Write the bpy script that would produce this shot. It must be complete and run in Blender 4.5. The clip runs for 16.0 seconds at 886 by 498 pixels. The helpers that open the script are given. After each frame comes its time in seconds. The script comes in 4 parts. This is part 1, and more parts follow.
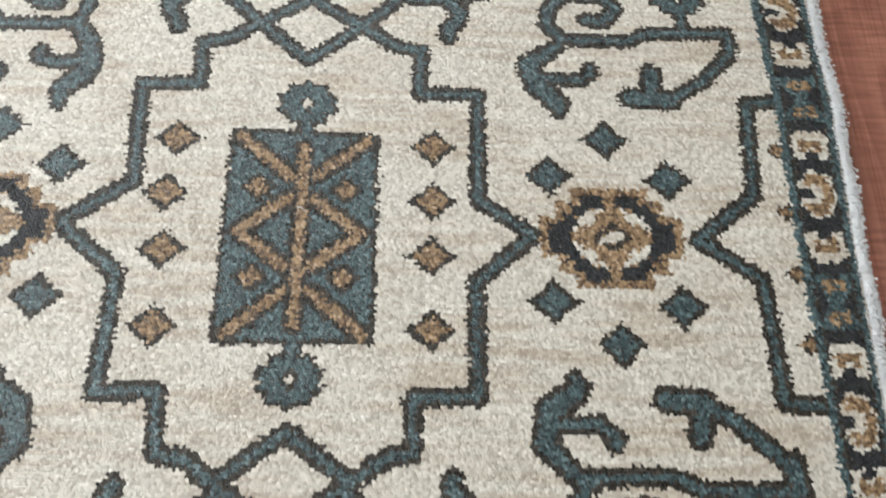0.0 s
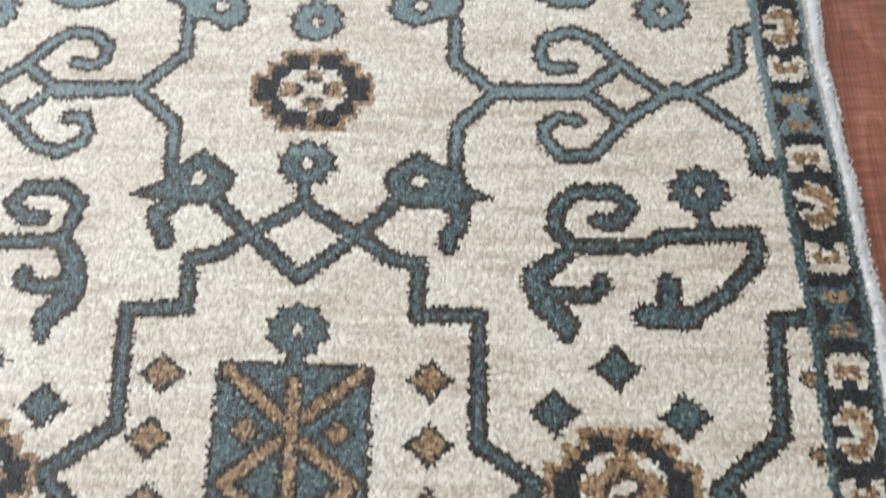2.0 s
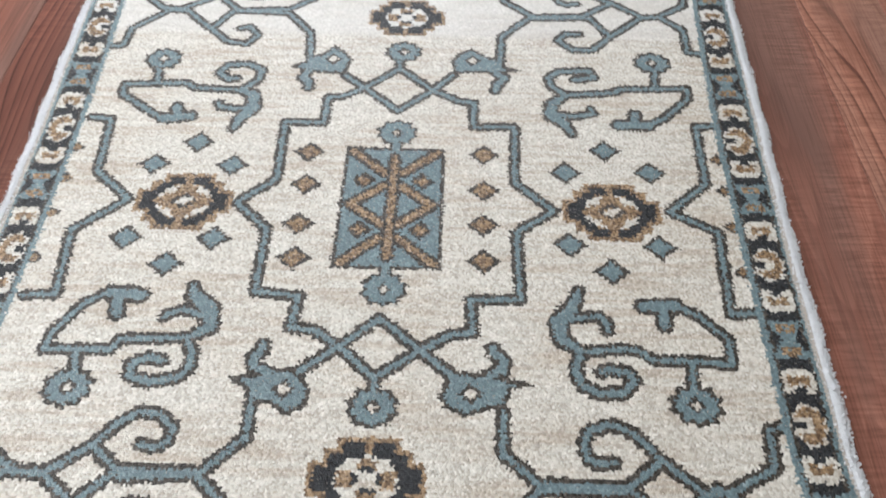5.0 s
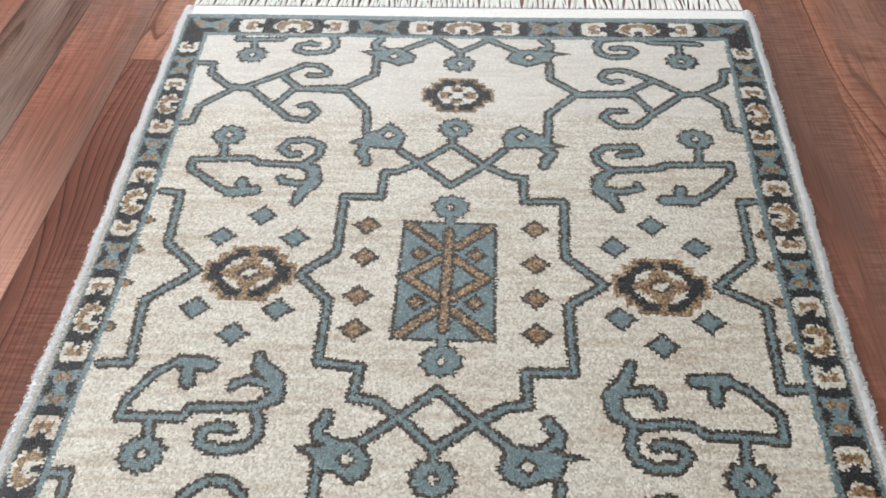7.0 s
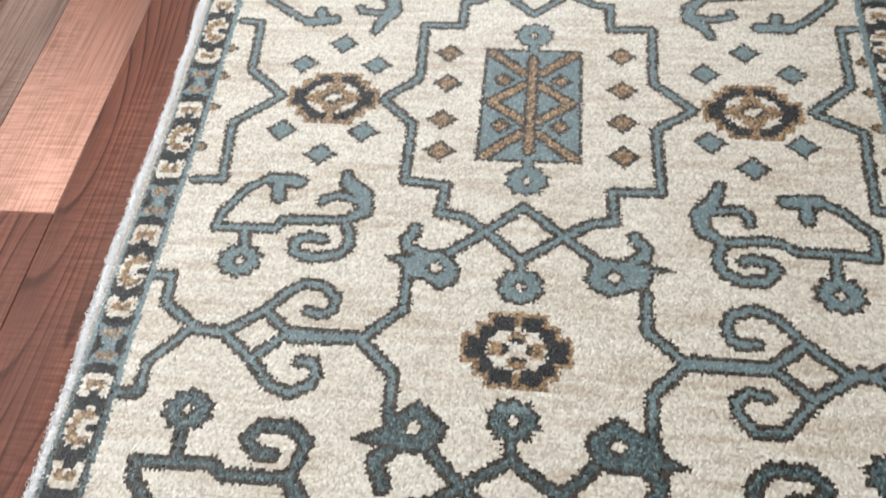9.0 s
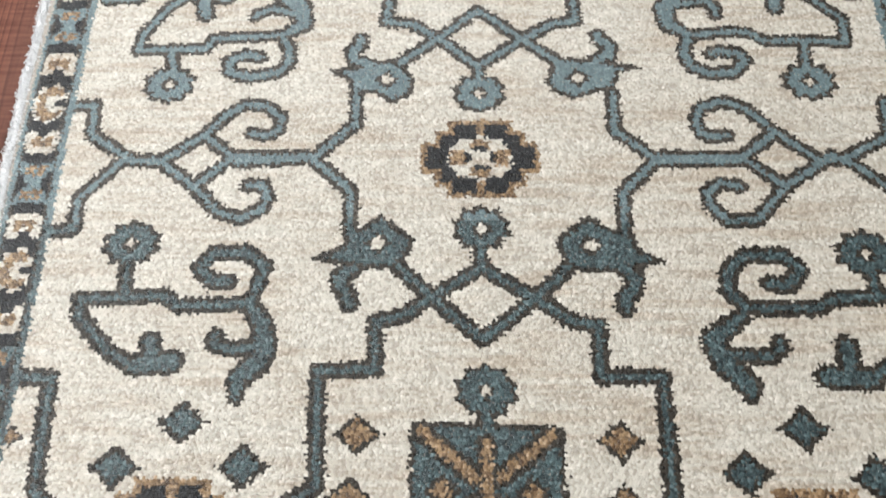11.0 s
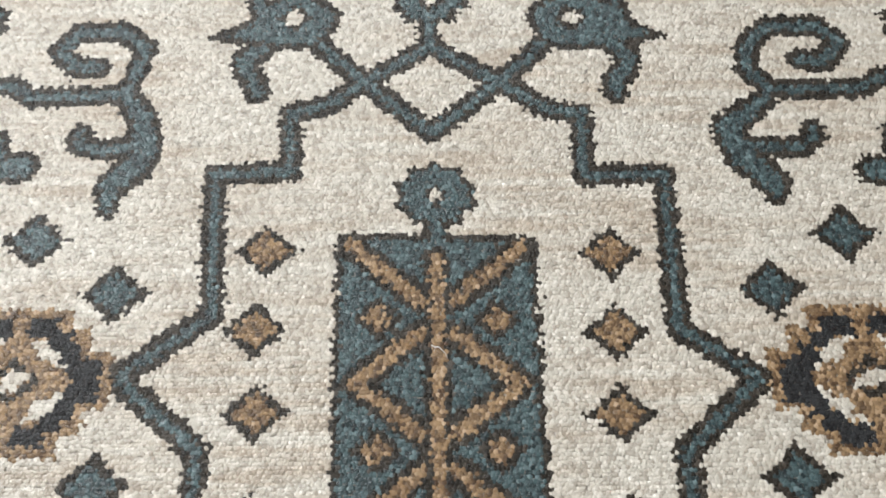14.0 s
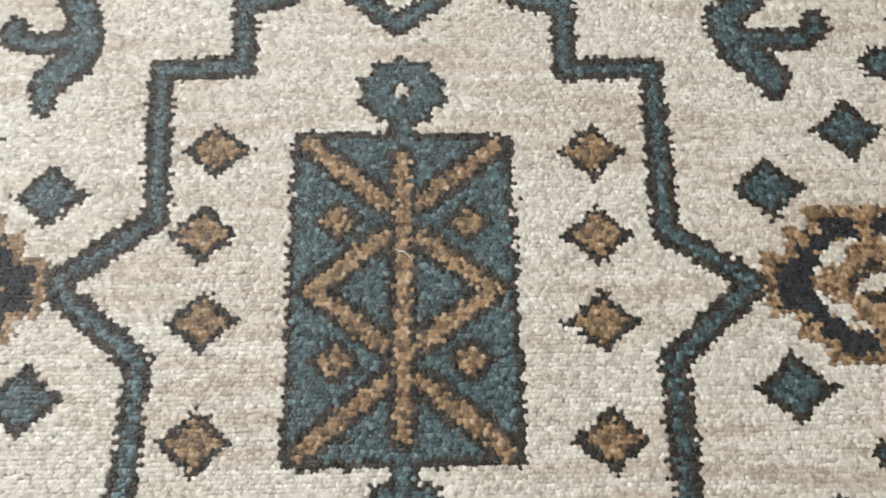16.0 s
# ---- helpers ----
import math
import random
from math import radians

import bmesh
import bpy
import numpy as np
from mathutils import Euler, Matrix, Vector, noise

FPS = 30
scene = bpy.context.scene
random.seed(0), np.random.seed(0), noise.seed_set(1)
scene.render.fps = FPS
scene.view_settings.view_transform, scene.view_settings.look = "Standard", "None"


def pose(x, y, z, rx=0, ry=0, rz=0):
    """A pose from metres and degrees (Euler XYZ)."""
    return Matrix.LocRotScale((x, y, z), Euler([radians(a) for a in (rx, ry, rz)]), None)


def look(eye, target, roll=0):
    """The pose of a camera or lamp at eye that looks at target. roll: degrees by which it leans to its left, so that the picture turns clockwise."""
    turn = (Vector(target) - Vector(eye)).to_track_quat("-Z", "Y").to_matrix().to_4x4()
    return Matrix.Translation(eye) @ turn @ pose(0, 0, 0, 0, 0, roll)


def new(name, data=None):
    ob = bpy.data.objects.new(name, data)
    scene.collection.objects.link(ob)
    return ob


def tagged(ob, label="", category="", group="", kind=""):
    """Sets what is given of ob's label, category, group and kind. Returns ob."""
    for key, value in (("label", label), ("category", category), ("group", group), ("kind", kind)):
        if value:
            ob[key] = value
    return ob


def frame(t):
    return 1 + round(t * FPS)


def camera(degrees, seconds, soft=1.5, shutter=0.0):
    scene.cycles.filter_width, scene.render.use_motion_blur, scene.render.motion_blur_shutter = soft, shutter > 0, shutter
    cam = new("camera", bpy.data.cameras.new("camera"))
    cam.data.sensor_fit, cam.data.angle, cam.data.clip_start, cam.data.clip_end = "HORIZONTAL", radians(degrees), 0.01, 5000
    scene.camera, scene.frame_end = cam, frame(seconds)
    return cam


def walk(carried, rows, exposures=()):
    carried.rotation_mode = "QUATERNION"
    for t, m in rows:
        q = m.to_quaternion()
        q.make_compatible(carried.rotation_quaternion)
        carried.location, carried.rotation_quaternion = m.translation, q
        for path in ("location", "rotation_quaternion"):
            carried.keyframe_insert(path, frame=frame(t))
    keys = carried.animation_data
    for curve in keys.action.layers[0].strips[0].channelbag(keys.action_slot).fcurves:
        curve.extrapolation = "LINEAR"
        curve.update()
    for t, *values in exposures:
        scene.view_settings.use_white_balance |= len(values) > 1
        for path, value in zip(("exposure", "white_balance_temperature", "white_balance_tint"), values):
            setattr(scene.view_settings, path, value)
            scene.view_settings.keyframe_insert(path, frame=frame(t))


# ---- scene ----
cam = camera(61.0, 16.0, soft=1.7, shutter=0.5)
# seconds, eye, a point ahead, lean
PATH = [
    (0, 0.0848, -0.5394, 0.5455, 0.1174, -0.2903, -0.1079, 7.66),
    (0.5, 0.0821, -0.4846, 0.5533, 0.0939, -0.2527, -0.1071, 3.96),
    (1, 0.0876, -0.4485, 0.5528, 0.0919, -0.2190, -0.1084, 2.50),
    (1.5, 0.1055, -0.3959, 0.5615, 0.1020, -0.1777, -0.1036, 0.01),
    (2, 0.1224, -0.3412, 0.5741, 0.1113, -0.1103, -0.0867, -2.52),
    (2.5, 0.1233, -0.2980, 0.5921, 0.1242, -0.0267, -0.0532, -0.27),
    (3, 0.1156, -0.2687, 0.6088, 0.1295, 0.0431, -0.0178, 1.88),
    (3.5, 0.1015, -0.2505, 0.6209, 0.1142, 0.0884, 0.0085, 1.82),
    (4, 0.0899, -0.2385, 0.6349, 0.0982, 0.1262, 0.0375, 1.27),
    (4.5, 0.0821, -0.2315, 0.6517, 0.0804, 0.1587, 0.0706, 0.43),
    (5, 0.0737, -0.2277, 0.6705, 0.0632, 0.1865, 0.1063, 0.09),
    (5.2, 0.0717, -0.2276, 0.6773, 0.0576, 0.1952, 0.1196, -0.06),
    (7.3, 0.0360, -0.2279, 0.7152, -0.0070, 0.2209, 0.1797, -2.80),
    (7.5, 0.0315, -0.2364, 0.7119, -0.0158, 0.2085, 0.1735, -3.29),
    (8, 0.0168, -0.2602, 0.6985, -0.0351, 0.1665, 0.1460, -3.33),
    (8.5, 0.0076, -0.2844, 0.6857, -0.0542, 0.1160, 0.1149, -4.36),
    (9, 0.0040, -0.3039, 0.6668, -0.0730, 0.0670, 0.0781, -6.96),
    (9.5, -0.0046, -0.3078, 0.6549, -0.0724, 0.0395, 0.0510, -7.83),
    (10, -0.0092, -0.3205, 0.6300, -0.0581, 0.0064, 0.0129, -6.91),
    (10.2, -0.0213, -0.3221, 0.6260, -0.0543, -0.0106, -0.0000, -5.06),
    (12.3, 0.0020, -0.3778, 0.5228, -0.0112, -0.1165, -0.1265, -3.16),
    (12.5, 0.0038, -0.3758, 0.5108, -0.0080, -0.1200, -0.1407, -2.98),
    (13, 0.0060, -0.3720, 0.4732, 0.0007, -0.1298, -0.1836, -1.20),
    (13.5, 0.0015, -0.3769, 0.4513, -0.0015, -0.1455, -0.2093, -1.11),
    (14, 0.0058, -0.3851, 0.4316, 0.0062, -0.1633, -0.2324, -0.92),
    (14.5, 0.0123, -0.3836, 0.4168, 0.0148, -0.1770, -0.2520, -0.45),
    (15, 0.0110, -0.3911, 0.4064, 0.0138, -0.1854, -0.2627, -0.09),
    (15.5, 0.0111, -0.4059, 0.3958, 0.0056, -0.1986, -0.2728, -2.26),
    (16, 0.0224, -0.4155, 0.3836, 0.0235, -0.2116, -0.2860, -0.84),
]
EXPOSURES = [(0.0, 0.20, 6350, 7), (1.5, 0.24, 6280, 7), (2.5, 0.27, 6250, 9), (3.5, 0.22, 6200, 9), (5.0, 0.10, 6170, 10), (7.3, -0.07, 6420, 9), (8.0, -0.05, 6430, 9), (9.0, 0.18, 6460, 9), (10.0, 0.22, 6460, 9), (12.5, 0.20, 6400, 8), (14.0, 0.17, 6430, 9), (16.0, 0.14, 6470, 9)]
walk(cam, [(t, look((x, y, z), (tx, ty, tz), lean)) for t, x, y, z, tx, ty, tz, lean in PATH], EXPOSURES)

# ---- light ----
world = bpy.data.worlds.new("sky")
scene.world = world
world.use_nodes = True
sky = world.node_tree.nodes.new("ShaderNodeTexSky")
sky.sky_type, sky.sun_disc = "NISHITA", False
sky.sun_elevation, sky.sun_rotation = radians(35), radians(20)
background = world.node_tree.nodes["Background"]
background.inputs["Strength"].default_value = 0.1
world.node_tree.links.new(sky.outputs["Color"], background.inputs["Color"])


def area_lamp(name, m, sx, sy, power, colour):
    data = bpy.data.lights.new(name, "AREA")
    data.shape, data.size, data.size_y = "RECTANGLE", sx, sy
    data.energy, data.color = power, colour
    ob = new(name, data)
    ob.matrix_world = m
    return ob


area_lamp("window_daylight", look((-0.4, 2.9, 1.45), (-0.4, 0.0, 0.9)), 2.0, 1.7, 61, (0.98, 0.985, 1.0))
area_lamp("side_window_daylight", look((-2.4, 0.3, 1.45), (0.0, 0.3, 0.9)), 2.0, 1.5, 62, (0.985, 0.985, 1.0))
# unseen overhead lamps, added to fill the rug with soft light
ADDED_FILL_LIGHTS = [(-1.5, -0.5, 22), (-1.5, 1.2, 24)]
for lx, ly, power in ADDED_FILL_LIGHTS:
    area_lamp("added_fill_lamp", look((lx, ly, 2.545), (lx, ly + 0.001, 0)), 1.1, 0.28, power, (0.99, 0.985, 0.96))


# ---- materials ----
def material(name, rough=0.8, sheen=0.0):
    m = bpy.data.materials.new(name)
    m.use_nodes = True
    n = m.node_tree.nodes
    b = n["Principled BSDF"]
    b.inputs["Roughness"].default_value = rough
    b.inputs["Sheen Weight"].default_value = sheen
    b.inputs["Sheen Roughness"].default_value = 0.36
    return m, n, m.node_tree.links, b


def ramp(n, stops):
    r = n.new("ShaderNodeValToRGB")
    while len(r.color_ramp.elements) < len(stops):
        r.color_ramp.elements.new(0.5)
    for e, (p, c) in zip(r.color_ramp.elements, stops):
        e.position, e.color = p, (*c, 1)
    return r


def mix(n, l, kind, a, b, factor):
    x = n.new("ShaderNodeMix")
    x.data_type, x.blend_type = "RGBA", kind
    for value, k in ((factor, 0), (a, 6), (b, 7)):
        if isinstance(value, bpy.types.NodeSocket):
            l.new(value, x.inputs[k])
        else:
            x.inputs[k].default_value = (*value, 1) if isinstance(value, tuple) else value
    return x.outputs[2]


def textured(n, l, kind, scale, size, detail=3.0, space="Object"):
    co = n.new("ShaderNodeTexCoord")
    mp = n.new("ShaderNodeMapping")
    mp.inputs["Scale"].default_value = scale
    l.new(co.outputs[space], mp.inputs["Vector"])
    t = n.new(kind)
    t.inputs["Scale"].default_value = size
    t.inputs["Detail"].default_value = detail
    l.new(mp.outputs["Vector"], t.inputs["Vector"])
    return t


def wool(name, light, dark, streak, sheen=0.35, spread=0.5, lots_and_sheen=(), lustre=0.2, painted_glint=1.15):
    """Hand-knotted wool: each tuft has its own shade, and the dye drifts in rows across the rug."""
    m, n, l, b = material(name, 0.27, sheen)
    b.inputs["Specular IOR Level"].default_value = lustre
    geo = n.new("ShaderNodeNewGeometry")
    # the top stop puts a greyed highlight into the colour of some tufts
    tuft = ramp(n, [(0.0, dark), (spread, light), (0.86, tuple(min(1, c * 1.07) for c in light)), (1.0, tuple(min(1, painted_glint * (0.75 * c + 0.25 * sum(light) / 3)) for c in light))])
    l.new(geo.outputs["Random Per Island"], tuft.inputs["Fac"])
    rows = textured(n, l, "ShaderNodeTexNoise", (13, 115, 1), 1.0, 3.0)
    band = ramp(n, [(0.38, (0, 0, 0)), (0.62, (1, 1, 1))])
    l.new(rows.outputs["Fac"], band.inputs["Fac"])
    patch = textured(n, l, "ShaderNodeTexNoise", (6, 18, 1), 1.0, 2.0)
    wide = ramp(n, [(0.36, (0.15, 0.15, 0.15)), (0.60, (1, 1, 1))])
    l.new(patch.outputs["Fac"], wide.inputs["Fac"])
    amount = n.new("ShaderNodeMath")
    amount.operation = "MULTIPLY_ADD"
    l.new(band.outputs["Color"], amount.inputs[0])
    l.new(wide.outputs["Color"], amount.inputs[1])
    amount.inputs[2].default_value = 0.17
    colour = mix(n, l, "MULTIPLY", tuft.outputs["Color"], streak, amount.outputs[0])
    if lots_and_sheen:  # dye lots changed at a row, blue and brown with sheen painted in: (row, softness, tint beyond it, share)
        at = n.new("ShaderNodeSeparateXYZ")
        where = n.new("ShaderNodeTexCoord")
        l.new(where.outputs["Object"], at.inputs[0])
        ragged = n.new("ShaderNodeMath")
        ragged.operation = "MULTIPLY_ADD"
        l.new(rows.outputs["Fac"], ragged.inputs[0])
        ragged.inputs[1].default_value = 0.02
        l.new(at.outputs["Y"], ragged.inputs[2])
        for row, soft, kind, tint, share in lots_and_sheen:
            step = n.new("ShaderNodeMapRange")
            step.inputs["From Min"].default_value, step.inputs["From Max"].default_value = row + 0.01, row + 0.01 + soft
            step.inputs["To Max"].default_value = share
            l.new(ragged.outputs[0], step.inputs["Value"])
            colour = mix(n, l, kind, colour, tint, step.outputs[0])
    l.new(colour, b.inputs["Base Color"])
    fibre = textured(n, l, "ShaderNodeTexNoise", (1, 1, 1), 1800, 2.0)
    bump = n.new("ShaderNodeBump")
    bump.inputs["Strength"].default_value, bump.inputs["Distance"].default_value = 0.5, 0.0006
    l.new(fibre.outputs["Fac"], bump.inputs["Height"])
    l.new(bump.outputs["Normal"], b.inputs["Normal"])
    b.inputs["Sheen Tint"].default_value = (*[0.6 + 0.4 * c for c in light], 1)
    return m


IVORY = wool("ivory_wool", (0.545, 0.534, 0.478), (0.365, 0.343, 0.295), (0.77, 0.70, 0.64), 0.2, 0.56, ((0.612, 0.012, "MIX", (0.55, 0.55, 0.53), 0.45),), 0.6, 1.3)
# beyond the row: paler blue dye, plus low-angle sheen put into blue and brown
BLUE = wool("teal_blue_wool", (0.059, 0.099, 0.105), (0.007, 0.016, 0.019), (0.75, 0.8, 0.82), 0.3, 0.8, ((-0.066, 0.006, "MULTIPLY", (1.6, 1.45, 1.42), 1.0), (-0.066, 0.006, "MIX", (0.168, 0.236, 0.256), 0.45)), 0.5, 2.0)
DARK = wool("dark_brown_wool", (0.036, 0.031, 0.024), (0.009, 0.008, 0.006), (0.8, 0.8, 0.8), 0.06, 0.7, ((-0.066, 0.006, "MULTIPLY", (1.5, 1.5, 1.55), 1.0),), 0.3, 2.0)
GOLD = wool("camel_gold_wool", (0.285, 0.194, 0.106), (0.06, 0.034, 0.017), (0.8, 0.75, 0.7), 0.12, 0.75, (), 0.45, 1.7)
BLACK = wool("charcoal_wool", (0.027, 0.029, 0.031), (0.011, 0.011, 0.012), (0.8, 0.8, 0.8), 0.0)
WOOLS = [IVORY, BLUE, DARK, GOLD, BLACK]


def cotton(name, colour):
    m, n, l, b = material(name, 0.9, 0.3)
    t = textured(n, l, "ShaderNodeTexNoise", (1, 1, 1), 160, 4.0)
    c = ramp(n, [(0.3, tuple(v * 0.86 for v in colour)), (0.7, colour)])
    l.new(t.outputs["Fac"], c.inputs["Fac"])
    l.new(c.outputs["Color"], b.inputs["Base Color"])
    fine = textured(n, l, "ShaderNodeTexNoise", (1, 1, 1), 1400, 2.0)
    bump = n.new("ShaderNodeBump")
    bump.inputs["Strength"].default_value, bump.inputs["Distance"].default_value = 0.6, 0.0008
    l.new(fine.outputs["Fac"], bump.inputs["Height"])
    l.new(bump.outputs["Normal"], b.inputs["Normal"])
    return m


TAN = cotton("tan_weave", (0.36, 0.33, 0.29))
SELVEDGE = cotton("white_overcast_yarn", (0.68, 0.70, 0.715))
COTTON = cotton("white_cotton", (0.72, 0.72, 0.71))


def wood(name, pale, mid, dark, smoke, heart=None, drawn=0.55, pored=0.6):
    """Laminate board: long cathedral figure, fine pores, smoky sapwood along one side."""
    m, n, l, b = material(name, 0.42)
    b.inputs["Specular IOR Level"].default_value = 0.08
    info = n.new("ShaderNodeObjectInfo")
    co = n.new("ShaderNodeTexCoord")
    shift = n.new("ShaderNodeVectorMath")
    shift.operation = "MULTIPLY_ADD"
    shift.inputs[1].default_value = (13.7, 5.3, 3.0)
    l.new(info.outputs["Location"], shift.inputs[0])
    l.new(co.outputs["Object"], shift.inputs[2])

    def scaled(s):
        mp = n.new("ShaderNodeMapping")
        mp.inputs["Scale"].default_value = s
        l.new(shift.outputs[0], mp.inputs["Vector"])
        return mp.outputs["Vector"]

    # contours of a long drawn-out relief give the cathedral figure
    relief = n.new("ShaderNodeTexNoise")
    relief.inputs["Scale"].default_value, relief.inputs["Detail"].default_value = 1.0, 0.9
    l.new(scaled((8.5, 1.15, 1)), relief.inputs["Vector"])
    rings = n.new("ShaderNodeMath")
    rings.operation = "MULTIPLY"
    rings.inputs[1].default_value = 21.0
    l.new(relief.outputs["Fac"], rings.inputs[0])
    curve = n.new("ShaderNodeMath")
    curve.operation = "FRACT"
    l.new(rings.outputs[0], curve.inputs[0])
    line = tuple(drawn * a + (1 - drawn) * b for a, b in zip(dark, mid))
    late = tuple(0.25 * a + 0.75 * b for a, b in zip(line, mid))
    early = tuple(0.45 * a + 0.55 * b for a, b in zip(pale, mid))
    figure = ramp(n, [(0.0, mid), (0.05, early), (0.45, mid), (0.80, late), (0.89, line), (0.97, line), (1.0, mid)])
    l.new(curve.outputs[0], figure.inputs["Fac"])
    broad = n.new("ShaderNodeTexNoise")
    broad.inputs["Scale"].default_value, broad.inputs["Detail"].default_value = 1.0, 3.0
    l.new(scaled((11, 1.3, 1)), broad.inputs["Vector"])
    where = ramp(n, [(0.44, (0, 0, 0)), (0.60, (0.9, 0.9, 0.9))])
    l.new(broad.outputs["Fac"], where.inputs["Fac"])
    colour = mix(n, l, "MIX", figure.outputs["Color"], smoke, where.outputs["Color"])
    if heart:  # a paler stretch at one end of the board
        at = n.new("ShaderNodeSeparateXYZ")
        l.new(co.outputs["Object"], at.inputs[0])
        edge = n.new("ShaderNodeMath")
        edge.operation = "MULTIPLY_ADD"
        l.new(broad.outputs["Fac"], edge.inputs[0])
        edge.inputs[1].default_value = 0.35
        l.new(at.outputs["Y"], edge.inputs[2])
        pale_end = ramp(n, [(0.05, (0.92, 0.92, 0.92)), (0.50, (0, 0, 0))])
        shifted = n.new("ShaderNodeMath")
        shifted.operation = "ADD"
        shifted.inputs[1].default_value = 0.60
        l.new(edge.outputs[0], shifted.inputs[0])
        l.new(shifted.outputs[0], pale_end.inputs["Fac"])
        colour = mix(n, l, "MIX", colour, heart, pale_end.outputs["Color"])
    pores = n.new("ShaderNodeTexNoise")
    pores.inputs["Scale"].default_value, pores.inputs["Detail"].default_value = 1.0, 4.0
    l.new(scaled((520, 7, 1)), pores.inputs["Vector"])
    streaks = ramp(n, [(0.42, (0.42, 0.37, 0.35)), (0.47, (0.95, 0.95, 0.95)), (0.62, (1.25, 1.25, 1.25))])
    l.new(pores.outputs["Fac"], streaks.inputs["Fac"])
    colour = mix(n, l, "MULTIPLY", colour, streaks.outputs["Color"], 0.4 if heart else pored)
    chatter = n.new("ShaderNodeTexNoise")
    chatter.inputs["Scale"].default_value, chatter.inputs["Detail"].default_value = 1.0, 2.0
    l.new(scaled((24, 240, 1)), chatter.inputs["Vector"])
    bars = ramp(n, [(0.36, (0.74, 0.70, 0.68)), (0.54, (1.02, 1.02, 1.02)), (0.70, (1.22, 1.20, 1.18))])
    l.new(chatter.outputs["Fac"], bars.inputs["Fac"])
    spots = n.new("ShaderNodeTexNoise")
    spots.inputs["Scale"].default_value, spots.inputs["Detail"].default_value = 1.0, 2.0
    l.new(scaled((9, 3.1, 5)), spots.inputs["Vector"])
    much = 0.75 if heart else 0.9
    only = ramp(n, [(0.40, (0, 0, 0)), (0.56, (much, much, much))])
    l.new(spots.outputs["Fac"], only.inputs["Fac"])
    colour = mix(n, l, "MULTIPLY", colour, bars.outputs["Color"], only.outputs["Color"])
    blotch = ramp(n, [(0.3, (0.60, 0.57, 0.56)), (0.7, (1.28, 1.24, 1.2))])
    l.new(spots.outputs["Fac"], blotch.inputs["Fac"])
    colour = mix(n, l, "MULTIPLY", colour, blotch.outputs["Color"], 0.6)
    l.new(colour, b.inputs["Base Color"])
    bump = n.new("ShaderNodeBump")
    bump.inputs["Strength"].default_value, bump.inputs["Distance"].default_value = 0.25, 0.0004
    l.new(pores.outputs["Fac"], bump.inputs["Height"])
    l.new(bump.outputs["Normal"], b.inputs["Normal"])
    return m


RED = wood("cherry_red_board", (0.29, 0.142, 0.102), (0.205, 0.092, 0.066), (0.085, 0.036, 0.027), (0.15, 0.086, 0.068), None, 0.12, 0.3)
CHERRY = wood("light_cherry_board", (0.34, 0.175, 0.122), (0.25, 0.116, 0.08), (0.09, 0.036, 0.025), (0.23, 0.13, 0.098), None, 0.9, 0.35)
PALE = wood("pale_to_red_board", (0.27, 0.12, 0.084), (0.19, 0.079, 0.055), (0.08, 0.032, 0.024), (0.15, 0.085, 0.067), (0.45, 0.26, 0.205), 0.3)
BROWN = wood("dark_red_brown_board", (0.19, 0.082, 0.058), (0.138, 0.055, 0.039), (0.042, 0.016, 0.012), (0.105, 0.05, 0.038), None, 0.85, 0.3)
TAUPE = wood("taupe_brown_board", (0.17, 0.105, 0.083), (0.10, 0.057, 0.044), (0.034, 0.018, 0.014), (0.19, 0.135, 0.114), None, 0.55)


def plain(name, colour, rough=0.7):
    m, n, l, b = material(name, rough)
    t = textured(n, l, "ShaderNodeTexNoise", (1, 1, 1), 6, 5.0)
    c = ramp(n, [(0.3, tuple(v * 0.93 for v in colour)), (0.7, colour)])
    l.new(t.outputs["Fac"], c.inputs["Fac"])
    l.new(c.outputs["Color"], b.inputs["Base Color"])
    return m


PAINT = plain("white_wall_paint", (0.76, 0.75, 0.72))
TRIM = plain("white_trim_paint", (0.8, 0.8, 0.78), 0.4)
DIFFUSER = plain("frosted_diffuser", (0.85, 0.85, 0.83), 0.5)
SUBFLOOR = plain("dark_underlay", (0.03, 0.022, 0.018), 0.9)
GLASS, _, _, gb = material("window_glass", 0.02)
gb.inputs["Transmission Weight"].default_value = 1.0


# ---- mesh helpers ----
def part(name, bm, mat, parent=None, label=""):
    me = bpy.data.meshes.new(name)
    bm.to_mesh(me)
    bm.free()
    me.materials.append(mat)
    ob = new(name, me)
    ob.parent = parent
    return tagged(ob, label) if label else ob


def add_box(bm, x0, y0, z0, x1, y1, z1):
    vs = [bm.verts.new((x, y, z)) for z in (z0, z1) for x, y in ((x0, y0), (x1, y0), (x1, y1), (x0, y1))]
    for q in ((3, 2, 1, 0), (4, 5, 6, 7), (0, 1, 5, 4), (1, 2, 6, 5), (2, 3, 7, 6), (3, 0, 4, 7)):
        bm.faces.new([vs[i] for i in q])


def boxes(*dims):
    bm = bmesh.new()
    for dim in dims:
        add_box(bm, *dim)
    return bm


# ---- room ----
R, H, D = 3.0, 2.6, 0.15
WEST = 2.5


def structure(name, bm, mat, label):
    return tagged(part(name, bm, mat), label, "wall" if "wall" in name else name, kind="structure")


